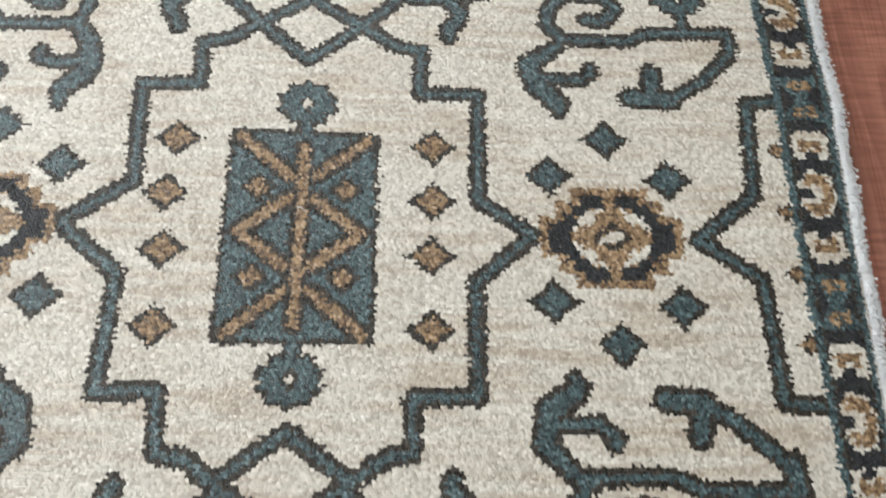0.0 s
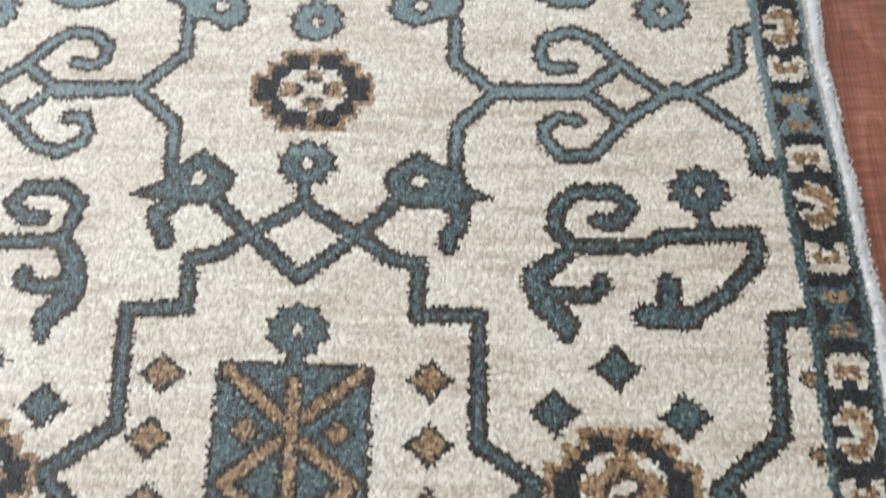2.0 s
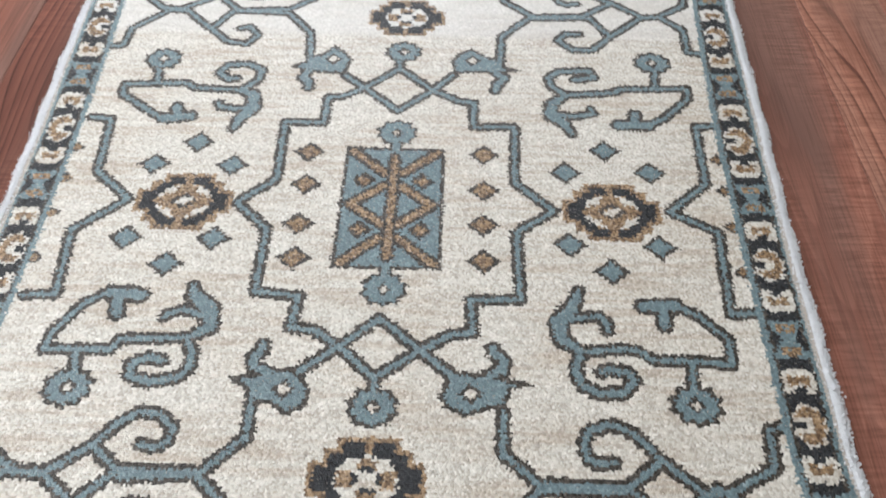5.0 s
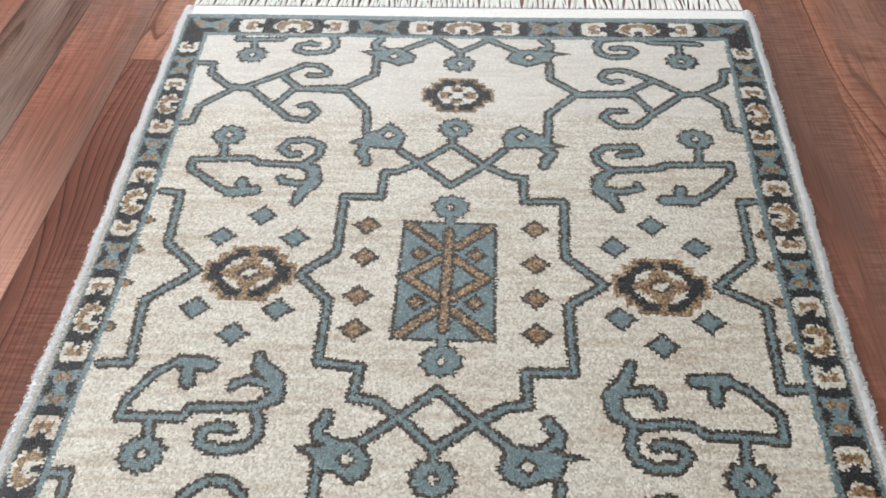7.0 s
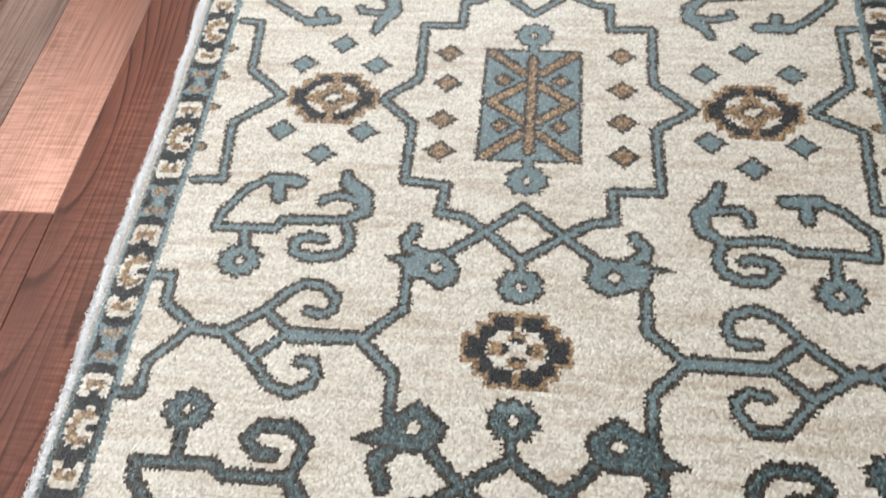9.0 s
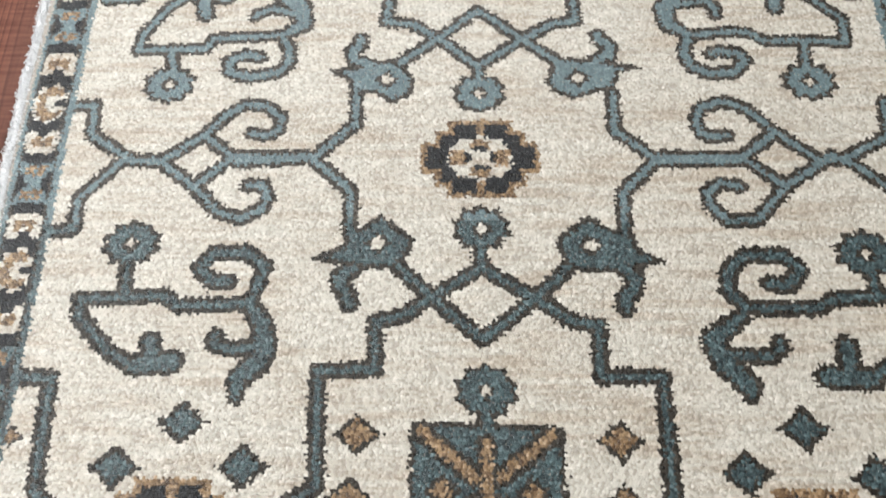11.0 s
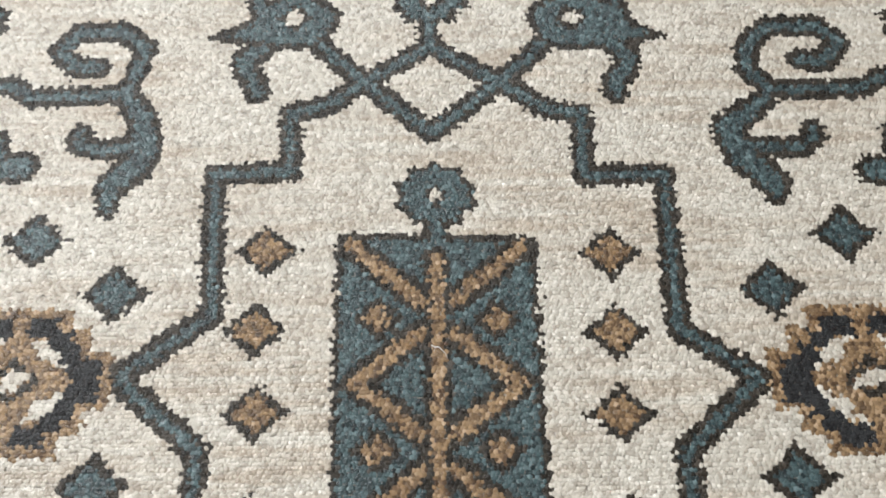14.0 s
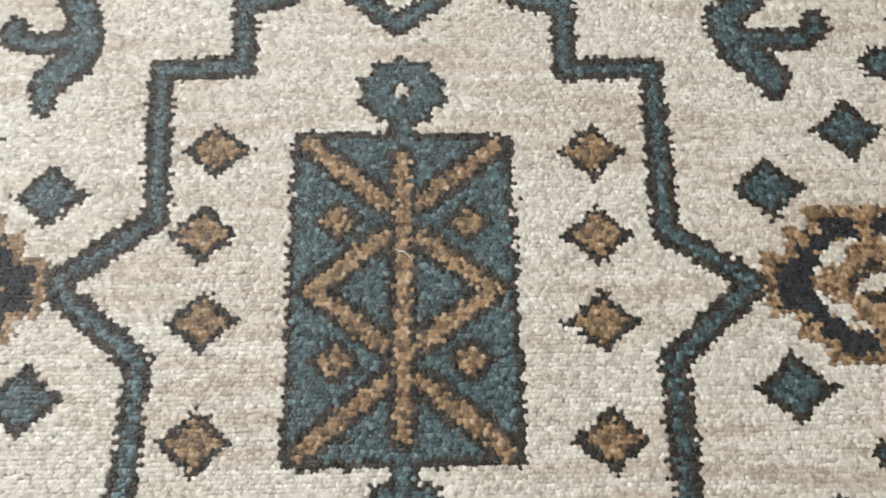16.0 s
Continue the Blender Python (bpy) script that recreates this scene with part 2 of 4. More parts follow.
floor = structure("floor", boxes((-WEST, -R, -0.06, R, R, -0.0125)), SUBFLOOR, "wood laminate floor of reddish brown boards")
floor["category"] = "floor"
structure("ceiling", boxes((-WEST, -R, H, R, R, H + D)), PAINT, "plain white painted ceiling")
structure("wall_south", boxes((-WEST - D, -R - D, -0.06, R + D, -R, H + D)), PAINT, "plain white painted wall")
structure("wall_east", boxes((R, -R, -0.06, R + D, R, H + D)), PAINT, "plain white painted wall")
structure("wall_north", boxes((-WEST - D, R, -0.06, -1.4, R + D, H + D), (0.6, R, -0.06, R + D, R + D, H + D), (-1.4, R, -0.06, 0.6, R + D, 0.5), (-1.4, R, 2.35, 0.6, R + D, H + D)), PAINT, "white painted wall with a wide window opening")
structure("wall_west", boxes((-WEST - D, -R, -0.06, -WEST, -0.8, H + D), (-WEST - D, 1.4, -0.06, -WEST, R, H + D), (-WEST - D, -0.8, -0.06, -WEST, 1.4, 0.6), (-WEST - D, -0.8, 2.3, -WEST, 1.4, H + D)), PAINT, "white painted wall with a window opening")


def window(name, m, w, h):
    """A framed window of width w and height h, in its own x and z, standing in a wall's opening."""
    ob = tagged(new(name), "white framed window with clear glass", "window", kind="structure")
    ob.matrix_world = m
    s = 0.06
    part("window_frame", boxes((0, 0.02, 0, s, 0.1, h), (w - s, 0.02, 0, w, 0.1, h), (s, 0.02, 0, w - s, 0.1, s), (s, 0.02, h - s, w - s, 0.1, h), (w / 2 - 0.03, 0.02, s, w / 2 + 0.03, 0.1, h - s)), TRIM, ob)
    for x0, x1 in ((s, w / 2 - 0.03), (w / 2 + 0.03, w - s)):
        p = part("pane", boxes((x0, 0.055, s, x1, 0.061, h - s)), GLASS, ob)
        p.visible_shadow = False


window("window_1", pose(-1.4, R, 0.5), 2.0, 1.85)
window("window_2", pose(-WEST, -0.8, 0.6, 0, 0, 90), 2.2, 1.7)



# fixture made up to house the added fill lamps, always out of view
def added_ceiling_light(x, y):
    ob = tagged(new("added_ceiling_light"), "added flat white ceiling light, out of view, with a frosted diffuser", "ceiling light", "ceiling lights")
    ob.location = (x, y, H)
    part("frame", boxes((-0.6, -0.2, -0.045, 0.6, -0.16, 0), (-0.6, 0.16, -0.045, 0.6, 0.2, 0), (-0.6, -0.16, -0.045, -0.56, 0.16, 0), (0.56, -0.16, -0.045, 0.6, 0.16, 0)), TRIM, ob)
    part("diffuser", boxes((-0.56, -0.16, -0.03, 0.56, 0.16, -0.01)), DIFFUSER, ob, "frosted white diffuser of the added light")


for lx, ly, power in ADDED_FILL_LIGHTS:
    added_ceiling_light(lx, ly)

# ---- rug ----
KNOT = 0.0029
TOP = 0.012
END_FIELD, ENDV = 276.0, 296.5   # rows from the middle to the field's and the pile's ends
# the hand-woven rug is a little wider towards one end: rows, knots to the field's and the pile's edge
ROWS = (-300, -175, -110, -70, -25, 10, 90, 150, 195, 245, 300)
EAST_FIELD = (134, 134.3, 134, 134.8, 133, 131.8, 133, 134.3, 136.7, 140.3, 143)
EAST_PILE = (149, 149, 150.5, 152.5, 151.5, 149.5, 151.4, 153.8, 155.4, 157.7, 159.5)
WEST_FIELD = (127, 127.5, 128, 128.3, 129.5, 131, 132.3, 134.3, 136.6, 140.5, 143)
WEST_PILE = (144, 144.3, 144.8, 145, 146.2, 148, 149.6, 152, 154.9, 157.7, 160)


def edge(side, v, pile=True):
    """Knots from the middle to the field's or the pile's edge at row v, on the east (1) or west (-1) side."""
    return np.interp(v, ROWS, (EAST_PILE if pile else EAST_FIELD) if side > 0 else (WEST_PILE if pile else WEST_FIELD))


def place(u, v):
    return u * KNOT, v * KNOT


rng = np.random.default_rng(7)
PITCH = 0.76                   # tufts stand closer than the drawing's rows
U, V = np.meshgrid(np.arange(-160, 160, PITCH) + PITCH / 2, np.arange(-ENDV, ENDV, PITCH) + PITCH / 2)
ON_RUG = (U < edge(1, V)) & (U > -edge(-1, V))
uu = U + 0.30 * rng.standard_normal(U.shape)
vv = V + 0.22 * rng.standard_normal(U.shape)
FIELD = (uu < edge(1, vv, False)) & (uu > -edge(-1, vv, False)) & (np.abs(vv) < END_FIELD)

colour = np.zeros(U.shape, np.int8)                # index into WOOLS
belongs = np.zeros(U.shape, np.int32)              # which part each knot is of
PARTS = [("field", "ivory wool field with soft beige streaks")]
sd = np.full(U.shape, 99.0)                        # distance from the lattice: negative inside


def part_id(name, label=""):
    PARTS.append((name, label))
    return len(PARTS) - 1


def window_of(points, margin):
    """The part of the knot grid that lies round the points."""
    us, vs = [p[0] for p in points], [p[1] for p in points]
    c0, c1 = np.searchsorted(U[0], (min(us) - margin, max(us) + margin))
    r0, r1 = np.searchsorted(V[:, 0], (min(vs) - margin, max(vs) + margin))
    return slice(r0, r1), slice(c0, c1)


def to_stroke(points, x, y, widths=None):
    """Distance from a line through the points, less its half width where that varies along it."""
    best = np.full(x.shape, 1e9)
    widths = widths or [0.0] * len(points)
    for (x0, y0), (x1, y1), w0, w1 in zip(points, points[1:], widths, widths[1:]):
        dx, dy = x1 - x0, y1 - y0
        k = np.clip(((x - x0) * dx + (y - y0) * dy) / (dx * dx + dy * dy + 1e-9), 0, 1)
        best = np.minimum(best, np.hypot(x - x0 - k * dx, y - y0 - k * dy) - (w0 + k * (w1 - w0)))
    return best


def band(half, *points):
    """A blue band of even width through the points."""
    box = window_of(points, 8)
    sd[box] = np.minimum(sd[box], to_stroke(points, uu[box], vv[box]) - half)


def limb(*points):
    """The thick arm of a scroll: slim at its tip, broad in the middle."""
    box = window_of(points, 9)
    n = len(points)
    widths = [1.15 + 1.5 * math.sin(math.pi * k / (n - 1)) for k in range(n)]
    sd[box] = np.minimum(sd[box], to_stroke(points, uu[box], vv[box], widths))


def blade(*points):
    """A filled leaf-like head, given by its outline."""
    box = window_of(points, 8)
    x, y = uu[box], vv[box]
    inside = np.zeros(x.shape, bool)
    for (x0, y0), (x1, y1) in zip(points, points[1:] + points[:1]):
        if y0 != y1:
            inside ^= ((y0 > y) != (y1 > y)) & (x < (x1 - x0) * (y - y0) / (y1 - y0) + x0)
    d = to_stroke(points + points[:1], x, y)
    sd[box] = np.minimum(sd[box], np.where(inside, -d, d) + 1.1)


def scalloped(x, y, cu, cv, ru=8.2, rv=7.0):
    """Signed distance from a scalloped disc."""
    dx, dy = (x - cu) / ru, (y - cv) / rv
    r = np.hypot(dx, dy) * (1 + 0.085 * np.cos(10 * np.arctan2(dy, dx)))
    return (r - 1) * 0.5 * (ru + rv) + 1.2


def disc(cu, cv):
    box = window_of([(cu, cv)], 13)
    sd[box] = np.minimum(sd[box], scalloped(uu[box], vv[box], cu, cv))


EYES = []


def eye(cu, cv):
    EYES.append((cu, cv))

def first_quarter_east():
    band(1.05, (16.5, -174.5), (24.5, -169), (31, -168), (31, -154.5), (47, -154.5), (47, -125), (62.5, -111.5))
    band(1.05, (1, -163), (16.5, -174.5), (0, -186), (0, -191.5))
    limb((71, -150), (71.5, -152.5), (64.5, -158), (63, -166), (70, -173.5))
    band(1.05, (64.5, -161.5), (68, -161), (76.5, -161), (81, -164.5), (80, -166))
    band(1.05, (70, -173.5), (94, -173.5), (100, -176.5), (124.5, -177), (124, -169.5))
    band(2.1, (93.5, -155), (103, -156))
    band(1.3, (103, -156), (110.5, -160.5), (121.5, -170), (123.5, -176.5))
    band(1.9, (102, -159.5), (101, -164))
    band(1.05, (132.5, -156.5), (123.5, -156), (123, -123.5), (107, -112.5))
    band(1.1, (15, -176.5), (25, -186))
    band(1.05, (42, -196), (43, -210.5), (55, -222.5), (80, -222), (91.5, -212), (107, -222.5), (112.5, -220), (126.5, -207.5), (128, -196.5), (132, -197))
    band(1.05, (91.5, -212), (81.5, -201), (73, -200.5), (68.5, -205.5), (68, -210), (72.5, -213.5), (77.5, -212))
    band(1.25, (74, -173.5), (70, -178.5), (70, -184), (75.5, -189.5), (87, -189.5), (91, -185), (86.5, -180), (81.5, -181))
    band(1.05, (111, -176.5), (110.5, -185.5))
    disc(110.5, -190)
    blade((53, -188), (46, -191.5), (44, -196.5), (39.5, -197.5), (36.5, -199), (31.5, -202.5), (26.5, -198.5), (22, -194.5), (23.5, -189.5), (26, -185.5), (35.5, -184.5), (42, -185))
    band(1.5, (40.5, -186), (44, -183), (43.5, -179.5), (40.5, -176.5), (40.5, -174))
    eye(32, -193)
    eye(110.5, -190)


def first_quarter_west():
    band(1.05, (-15.5, -174.5), (-22.5, -169), (-29.5, -168), (-31, -153), (-45.5, -153.5), (-44.5, -123.5), (-60, -110.5))
    band(1.05, (1, -163), (-15.5, -174.5), (0, -186), (0, -191.5))
    limb((-69.5, -149), (-70, -152), (-63, -157), (-61.5, -165), (-68.5, -172.5))
    band(1.05, (-63, -160.5), (-66.5, -160.5), (-75, -160.5), (-79.5, -163.5), (-78.5, -165))
    band(1.05, (-68.5, -172.5), (-87, -174.5), (-91.5, -177.5), (-116, -176.5), (-115.5, -171.5))
    band(2.1, (-92, -154.5), (-101.5, -155))
    band(1.3, (-101.5, -155.5), (-109, -159.5), (-120, -169.5), (-122, -175.5))
    band(1.9, (-100.5, -158.5), (-99.5, -163))
    band(1.05, (-131, -155.5), (-122, -155.5), (-121.5, -123), (-105.5, -111.5))
    band(1.1, (-14.5, -177), (-24, -186))
    band(1.05, (-39, -197), (-39.5, -211), (-53, -223.5), (-77, -223.5), (-88, -213), (-100.5, -222.5), (-111.5, -222.5), (-123, -209.5), (-122.5, -198.5), (-130, -198))
    band(1.05, (-88, -213), (-79.5, -204.5), (-72.5, -202), (-66, -205.5), (-64.5, -209), (-66.5, -213.5), (-71.5, -213.5))
    band(1.25, (-66.5, -175), (-64.5, -181.5), (-63.5, -187), (-69, -191), (-79, -191), (-82.5, -186), (-78.5, -182), (-73.5, -182))
    band(1.05, (-103, -177), (-104.5, -188.5))
    disc(-104, -194)
    blade((-49.5, -189), (-41, -193), (-39.5, -198), (-35.5, -199), (-30, -203), (-25.5, -199.5), (-20, -195), (-21.5, -190), (-25.5, -186), (-34.5, -186), (-40.5, -187))
    band(1.5, (-37.5, -186), (-41.5, -183), (-40.5, -180), (-38.5, -177.5), (-38, -175))
    eye(-30.5, -194)
    eye(-104, -194)


def second_quarter_east():
    band(1.05, (15, -46), (26, -53), (32.5, -54), (32, -68.5), (48.5, -68.5), (48, -101.5), (62.5, -111.5))
    band(1.05, (0, -58), (15, -46), (0, -36.5), (-0.5, -31))
    band(1.1, (15, -46), (25, -36.5))
    band(1.05, (42, -26.5), (43, -12), (55, 0), (80, -0.5), (91.5, -10.5), (107, 0), (112.5, -2.5), (126.5, -15), (128, -26), (132, -25.5))
    band(1.05, (91.5, -10.5), (81.5, -21.5), (73, -22), (68.5, -17), (68, -12.5), (72.5, -9), (77.5, -10.5))
    band(1.05, (76, -49), (94, -49), (100, -46), (124.5, -45.5), (124, -53), (114, -63), (104.5, -69))
    band(2.1, (104.5, -69), (92.5, -68.5))
    band(1.9, (99, -67), (99.5, -60))
    limb((71.5, -73.5), (71.5, -71), (65.5, -64), (63.5, -58), (73, -51))
    band(1.05, (67.5, -62.5), (78.5, -63), (82, -60), (81.5, -59))
    band(1.25, (74, -49), (70, -44), (70, -38.5), (75.5, -33), (87, -33), (91, -37.5), (86.5, -42.5), (81.5, -41.5))
    band(1.05, (111, -46), (110.5, -37))
    disc(110.5, -32.5)
    band(1.05, (135.5, -69), (126.5, -69.5), (124, -99.5), (106.5, -112.5))
    blade((53, -34.5), (46, -31), (44, -26), (39.5, -25), (36.5, -23.5), (31.5, -20), (26.5, -24), (22, -28), (23.5, -33), (26, -37), (35.5, -38), (42, -37.5))
    band(1.5, (40.5, -36.5), (44, -39.5), (43.5, -43), (40.5, -46), (40.5, -48.5))
    eye(32, -29.5)
    eye(110.5, -32.5)


def second_quarter_west():
    band(1.05, (-14.5, -45.5), (-22.5, -51), (-30.5, -53), (-29.5, -66.5), (-45.5, -67), (-44, -97.5), (-60.5, -109))
    band(1.05, (0, -58), (-14.5, -45.5), (0, -36.5), (-0.5, -31))
    band(1.1, (-14.5, -45.5), (-24, -36.5))
    band(1.05, (-39, -25.5), (-39.5, -11.5), (-53, 1), (-77, 1), (-88, -9.5), (-100.5, 0), (-111.5, 0), (-123, -13), (-122.5, -24), (-130, -24.5))
    band(1.05, (-88, -9.5), (-79.5, -18), (-72.5, -20.5), (-66, -17), (-64.5, -13.5), (-66.5, -9), (-71.5, -9))
    band(1.05, (-66.5, -47.5), (-87, -48), (-91.5, -45), (-116, -46), (-115.5, -51), (-105, -61.5), (-97.5, -65.5))
    band(2.1, (-96.5, -65.5), (-86.5, -64.5))
    band(1.9, (-92.5, -64.5), (-93.5, -58.5))
    limb((-67.5, -74), (-67.5, -69), (-63, -65), (-61, -61.5), (-62, -54), (-67, -47))
    band(1.05, (-62, -60), (-70, -61), (-75.5, -59.5), (-75, -57))
    band(1.25, (-66.5, -47.5), (-64.5, -41), (-63.5, -35.5), (-69, -31.5), (-79, -31.5), (-82.5, -36.5), (-78.5, -40.5), (-73.5, -40.5))
    band(1.05, (-103, -45.5), (-104.5, -34))
    disc(-104, -28.5)
    blade((-49.5, -33.5), (-41, -29.5), (-39.5, -24.5), (-35.5, -23.5), (-30, -19.5), (-25.5, -23), (-20, -27.5), (-21.5, -32.5), (-25.5, -36.5), (-34.5, -36.5), (-40.5, -35.5))
    band(1.5, (-37.5, -36.5), (-41.5, -39.5), (-40.5, -42.5), (-38.5, -45), (-38, -47.5))
    band(1.05, (-130, -69), (-119.5, -69), (-117.5, -99), (-103.5, -111.5))
    eye(-30.5, -28.5)
    eye(-104, -28.5)


def third_quarter_east():
    band(1.05, (14.5, 45), (24.5, 51.5), (32.5, 52.5), (31.5, 66), (49.5, 66.5), (49, 97), (64, 107.5))
    band(1.05, (0, 57.5), (14.5, 45), (-0.5, 34.5), (0, 30))
    band(1.1, (14.5, 45), (25.5, 36))
    band(1.05, (42.5, 23.5), (42, 9.5), (54.5, -1.5), (78.5, -1.5), (91.5, 8.5), (103, -1.5), (111, -1), (126, 7), (127, 19.5), (133.5, 21))
    band(1.05, (91.5, 8.5), (83.5, 17.5), (77.5, 20), (70, 18), (67.5, 13.5), (68.5, 8.5), (71.5, 7), (76.5, 7.5))
    band(1.05, (69.5, 46), (84, 47.5), (89, 47), (94, 43.5), (109.5, 43.5), (120, 42.5), (120.5, 52.5), (112, 61.5), (104.5, 65.5))
    band(2.1, (104.5, 65.5), (93, 65))
    band(1.9, (100, 63), (99.5, 57.5))
    limb((70.5, 71), (67.5, 63.5), (62.5, 57.5), (63, 51), (69.5, 46))
    band(1.05, (63, 58.5), (69, 59.5), (77, 60.5), (80, 57), (79, 54.5))
    band(1.25, (69.5, 46), (67, 40), (68.5, 34), (74, 30.5), (82.5, 31.5), (86.5, 36), (84, 39), (77.5, 39.5), (75.5, 38.5))
    band(1.05, (106.5, 42.5), (105.5, 35))
    disc(105.5, 27.5)
    band(1.05, (134, 63.5), (123.5, 62.5), (126, 99), (109, 108.5))
    blade((52.5, 33), (45, 31.5), (43, 25), (38.5, 24.5), (30.5, 21.5), (24, 24.5), (21.5, 28), (24, 34.5), (26.5, 37), (37, 37))
    band(1.5, (38, 36), (42.5, 38.5), (43, 41.5), (40, 45), (39.5, 46.5))
    eye(32, 29.5)
    eye(105.5, 27.5)


def third_quarter_west():
    band(1.05, (-13.5, 46), (-22.5, 52), (-31, 53), (-30, 66), (-46, 67.5), (-46.5, 96), (-60.5, 109))
    band(1.05, (0, 57.5), (-13.5, 46), (-0.5, 34.5), (0, 30))
    band(1.1, (-13.5, 46), (-26, 36))
    band(1.05, (-40, 29), (-39, 13), (-52, 0.5), (-75, -1), (-87, 9), (-99.5, -0.5), (-109, 0), (-123.5, 9.5), (-124.5, 20.5), (-131, 20.5))
    band(1.05, (-87, 9), (-81.5, 16), (-75.5, 20.5), (-68, 19.5), (-63, 15), (-63.5, 10.5), (-67.5, 8.5), (-72, 9.5))
    band(1.05, (-67, 48), (-89, 47), (-91, 43), (-114, 42.5), (-113.5, 49.5), (-106, 61), (-99, 66))
    band(2.1, (-97.5, 66), (-86.5, 65))
    band(1.9, (-94.5, 62.5), (-93, 57))
    limb((-68.5, 69.5), (-67.5, 65.5), (-60.5, 60), (-59, 52.5), (-65, 48.5))
    band(1.05, (-61, 56.5), (-70, 59.5), (-75.5, 57), (-76, 56))
    band(1.25, (-66, 48), (-63, 42), (-62.5, 37.5), (-65.5, 33), (-75.5, 31), (-82.5, 33.5), (-82.5, 38), (-76.5, 40.5), (-72.5, 39))
    band(1.05, (-103, 42.5), (-100.5, 33))
    disc(-101.5, 28.5)
    band(1.05, (-129, 64), (-117.5, 64.5), (-121, 94), (-103.5, 109.5))
    blade((-49, 33.5), (-41.5, 29), (-39, 24.5), (-34, 24.5), (-28, 20.5), (-22, 24), (-21, 29.5), (-25.5, 35.5), (-29.5, 37.5), (-36.5, 35.5))
    band(1.5, (-35.5, 35), (-41, 37.5), (-42, 41), (-39.5, 43.5), (-39, 46))
    eye(-30, 29.5)
    eye(-101.5, 28.5)


def fourth_quarter_east():
    band(1.05, (14.5, 175.5), (26, 168.5), (32.5, 168), (32.5, 153), (50, 153.5), (49, 122), (64, 107.5))
    band(1.05, (-0.5, 162), (14.5, 175.5), (-1, 189.5), (-1.5, 194.5))
    band(1.1, (14.5, 175.5), (23, 185.5))
    band(1.05, (44.5, 194.5), (45.5, 213.5), (59, 228), (88, 229), (97, 215), (113.5, 230), (122, 230.5), (132, 220.5), (131.5, 204.5), (136.5, 203.5))
    band(1.05, (97, 215), (88, 205), (78, 205), (72, 211.5), (75.5, 216.5), (82.5, 216.5))
    band(1.05, (73, 174), (94.5, 176), (97.5, 178.5), (127, 179.5), (126.5, 173), (115.5, 161.5), (107, 156))
    band(2.1, (107, 156), (94, 156))
    band(1.9, (101.5, 157), (102, 162.5))
    limb((74, 150), (71.5, 155.5), (66, 161.5), (66.5, 168), (73, 174))
    band(1.05, (68.5, 161.5), (76, 160.5), (84, 162.5), (83.5, 165))
    band(1.25, (73, 174), (67, 179.5), (66, 185), (70.5, 189.5), (84.5, 190.5), (86.5, 186), (78, 184))
    band(1.05, (113, 180), (114.5, 190))
    disc(114, 196.5)
    band(1.05, (136, 156.5), (127, 156), (125.5, 123.5), (109, 108.5))
    blade((53.5, 189.5), (47, 192), (44, 197), (38, 199), (32, 204.5), (25.5, 200.5), (22.5, 195.5), (24, 187), (33, 188), (43, 187.5))
    band(1.5, (43, 187.5), (46.5, 184.5), (43, 180), (42, 176))
    eye(32, 196)
    eye(114, 196.5)


def fourth_quarter_west():
    band(1.05, (-16, 176.5), (-24, 171), (-31.5, 169.5), (-31.5, 154), (-48, 154), (-46.5, 121.5), (-60.5, 109))
    band(1.05, (-0.5, 162), (-16, 176.5), (-1, 189.5), (-1.5, 194.5))
    band(1.1, (-16, 176.5), (-25.5, 184.5))
    band(1.05, (-42.5, 193), (-45, 214), (-57.5, 229), (-84.5, 230), (-93, 215.5), (-107, 229.5), (-116, 229.5), (-130.5, 215), (-131.5, 202.5), (-136, 202))
    band(1.05, (-95, 218), (-83.5, 207), (-74, 205), (-69.5, 211.5), (-74.5, 218), (-79, 216.5))
    band(1.05, (-71, 173.5), (-91.5, 174.5), (-96, 177.5), (-123.5, 176), (-122.5, 169.5), (-111, 161.5), (-102, 155))
    band(2.1, (-101, 155), (-89.5, 156.5))
    band(1.9, (-95.5, 157), (-96.5, 162))
    limb((-69.5, 149.5), (-68, 155.5), (-63, 163), (-65, 171), (-71, 173.5))
    band(1.05, (-64, 162.5), (-70.5, 161.5), (-77.5, 162.5), (-79, 165))
    band(1.25, (-70, 174), (-64, 180.5), (-63.5, 187), (-70.5, 191), (-79.5, 190), (-82.5, 184.5), (-77.5, 180.5), (-74, 181))
    band(1.05, (-108.5, 177), (-111, 187))
    disc(-110, 193.5)
    band(1.05, (-132, 155), (-123, 154), (-120, 124), (-103.5, 109.5))
    blade((-51.5, 189.5), (-43.5, 194.5), (-42.5, 197.5), (-37.5, 199), (-32.5, 205), (-27, 200.5), (-23.5, 195.5), (-25.5, 186.5), (-31, 185.5), (-40, 186.5))
    band(1.5, (-42, 188), (-44.5, 183), (-41.5, 179.5), (-41, 176))
    eye(-32, 195.5)
    eye(-110, 193.5)


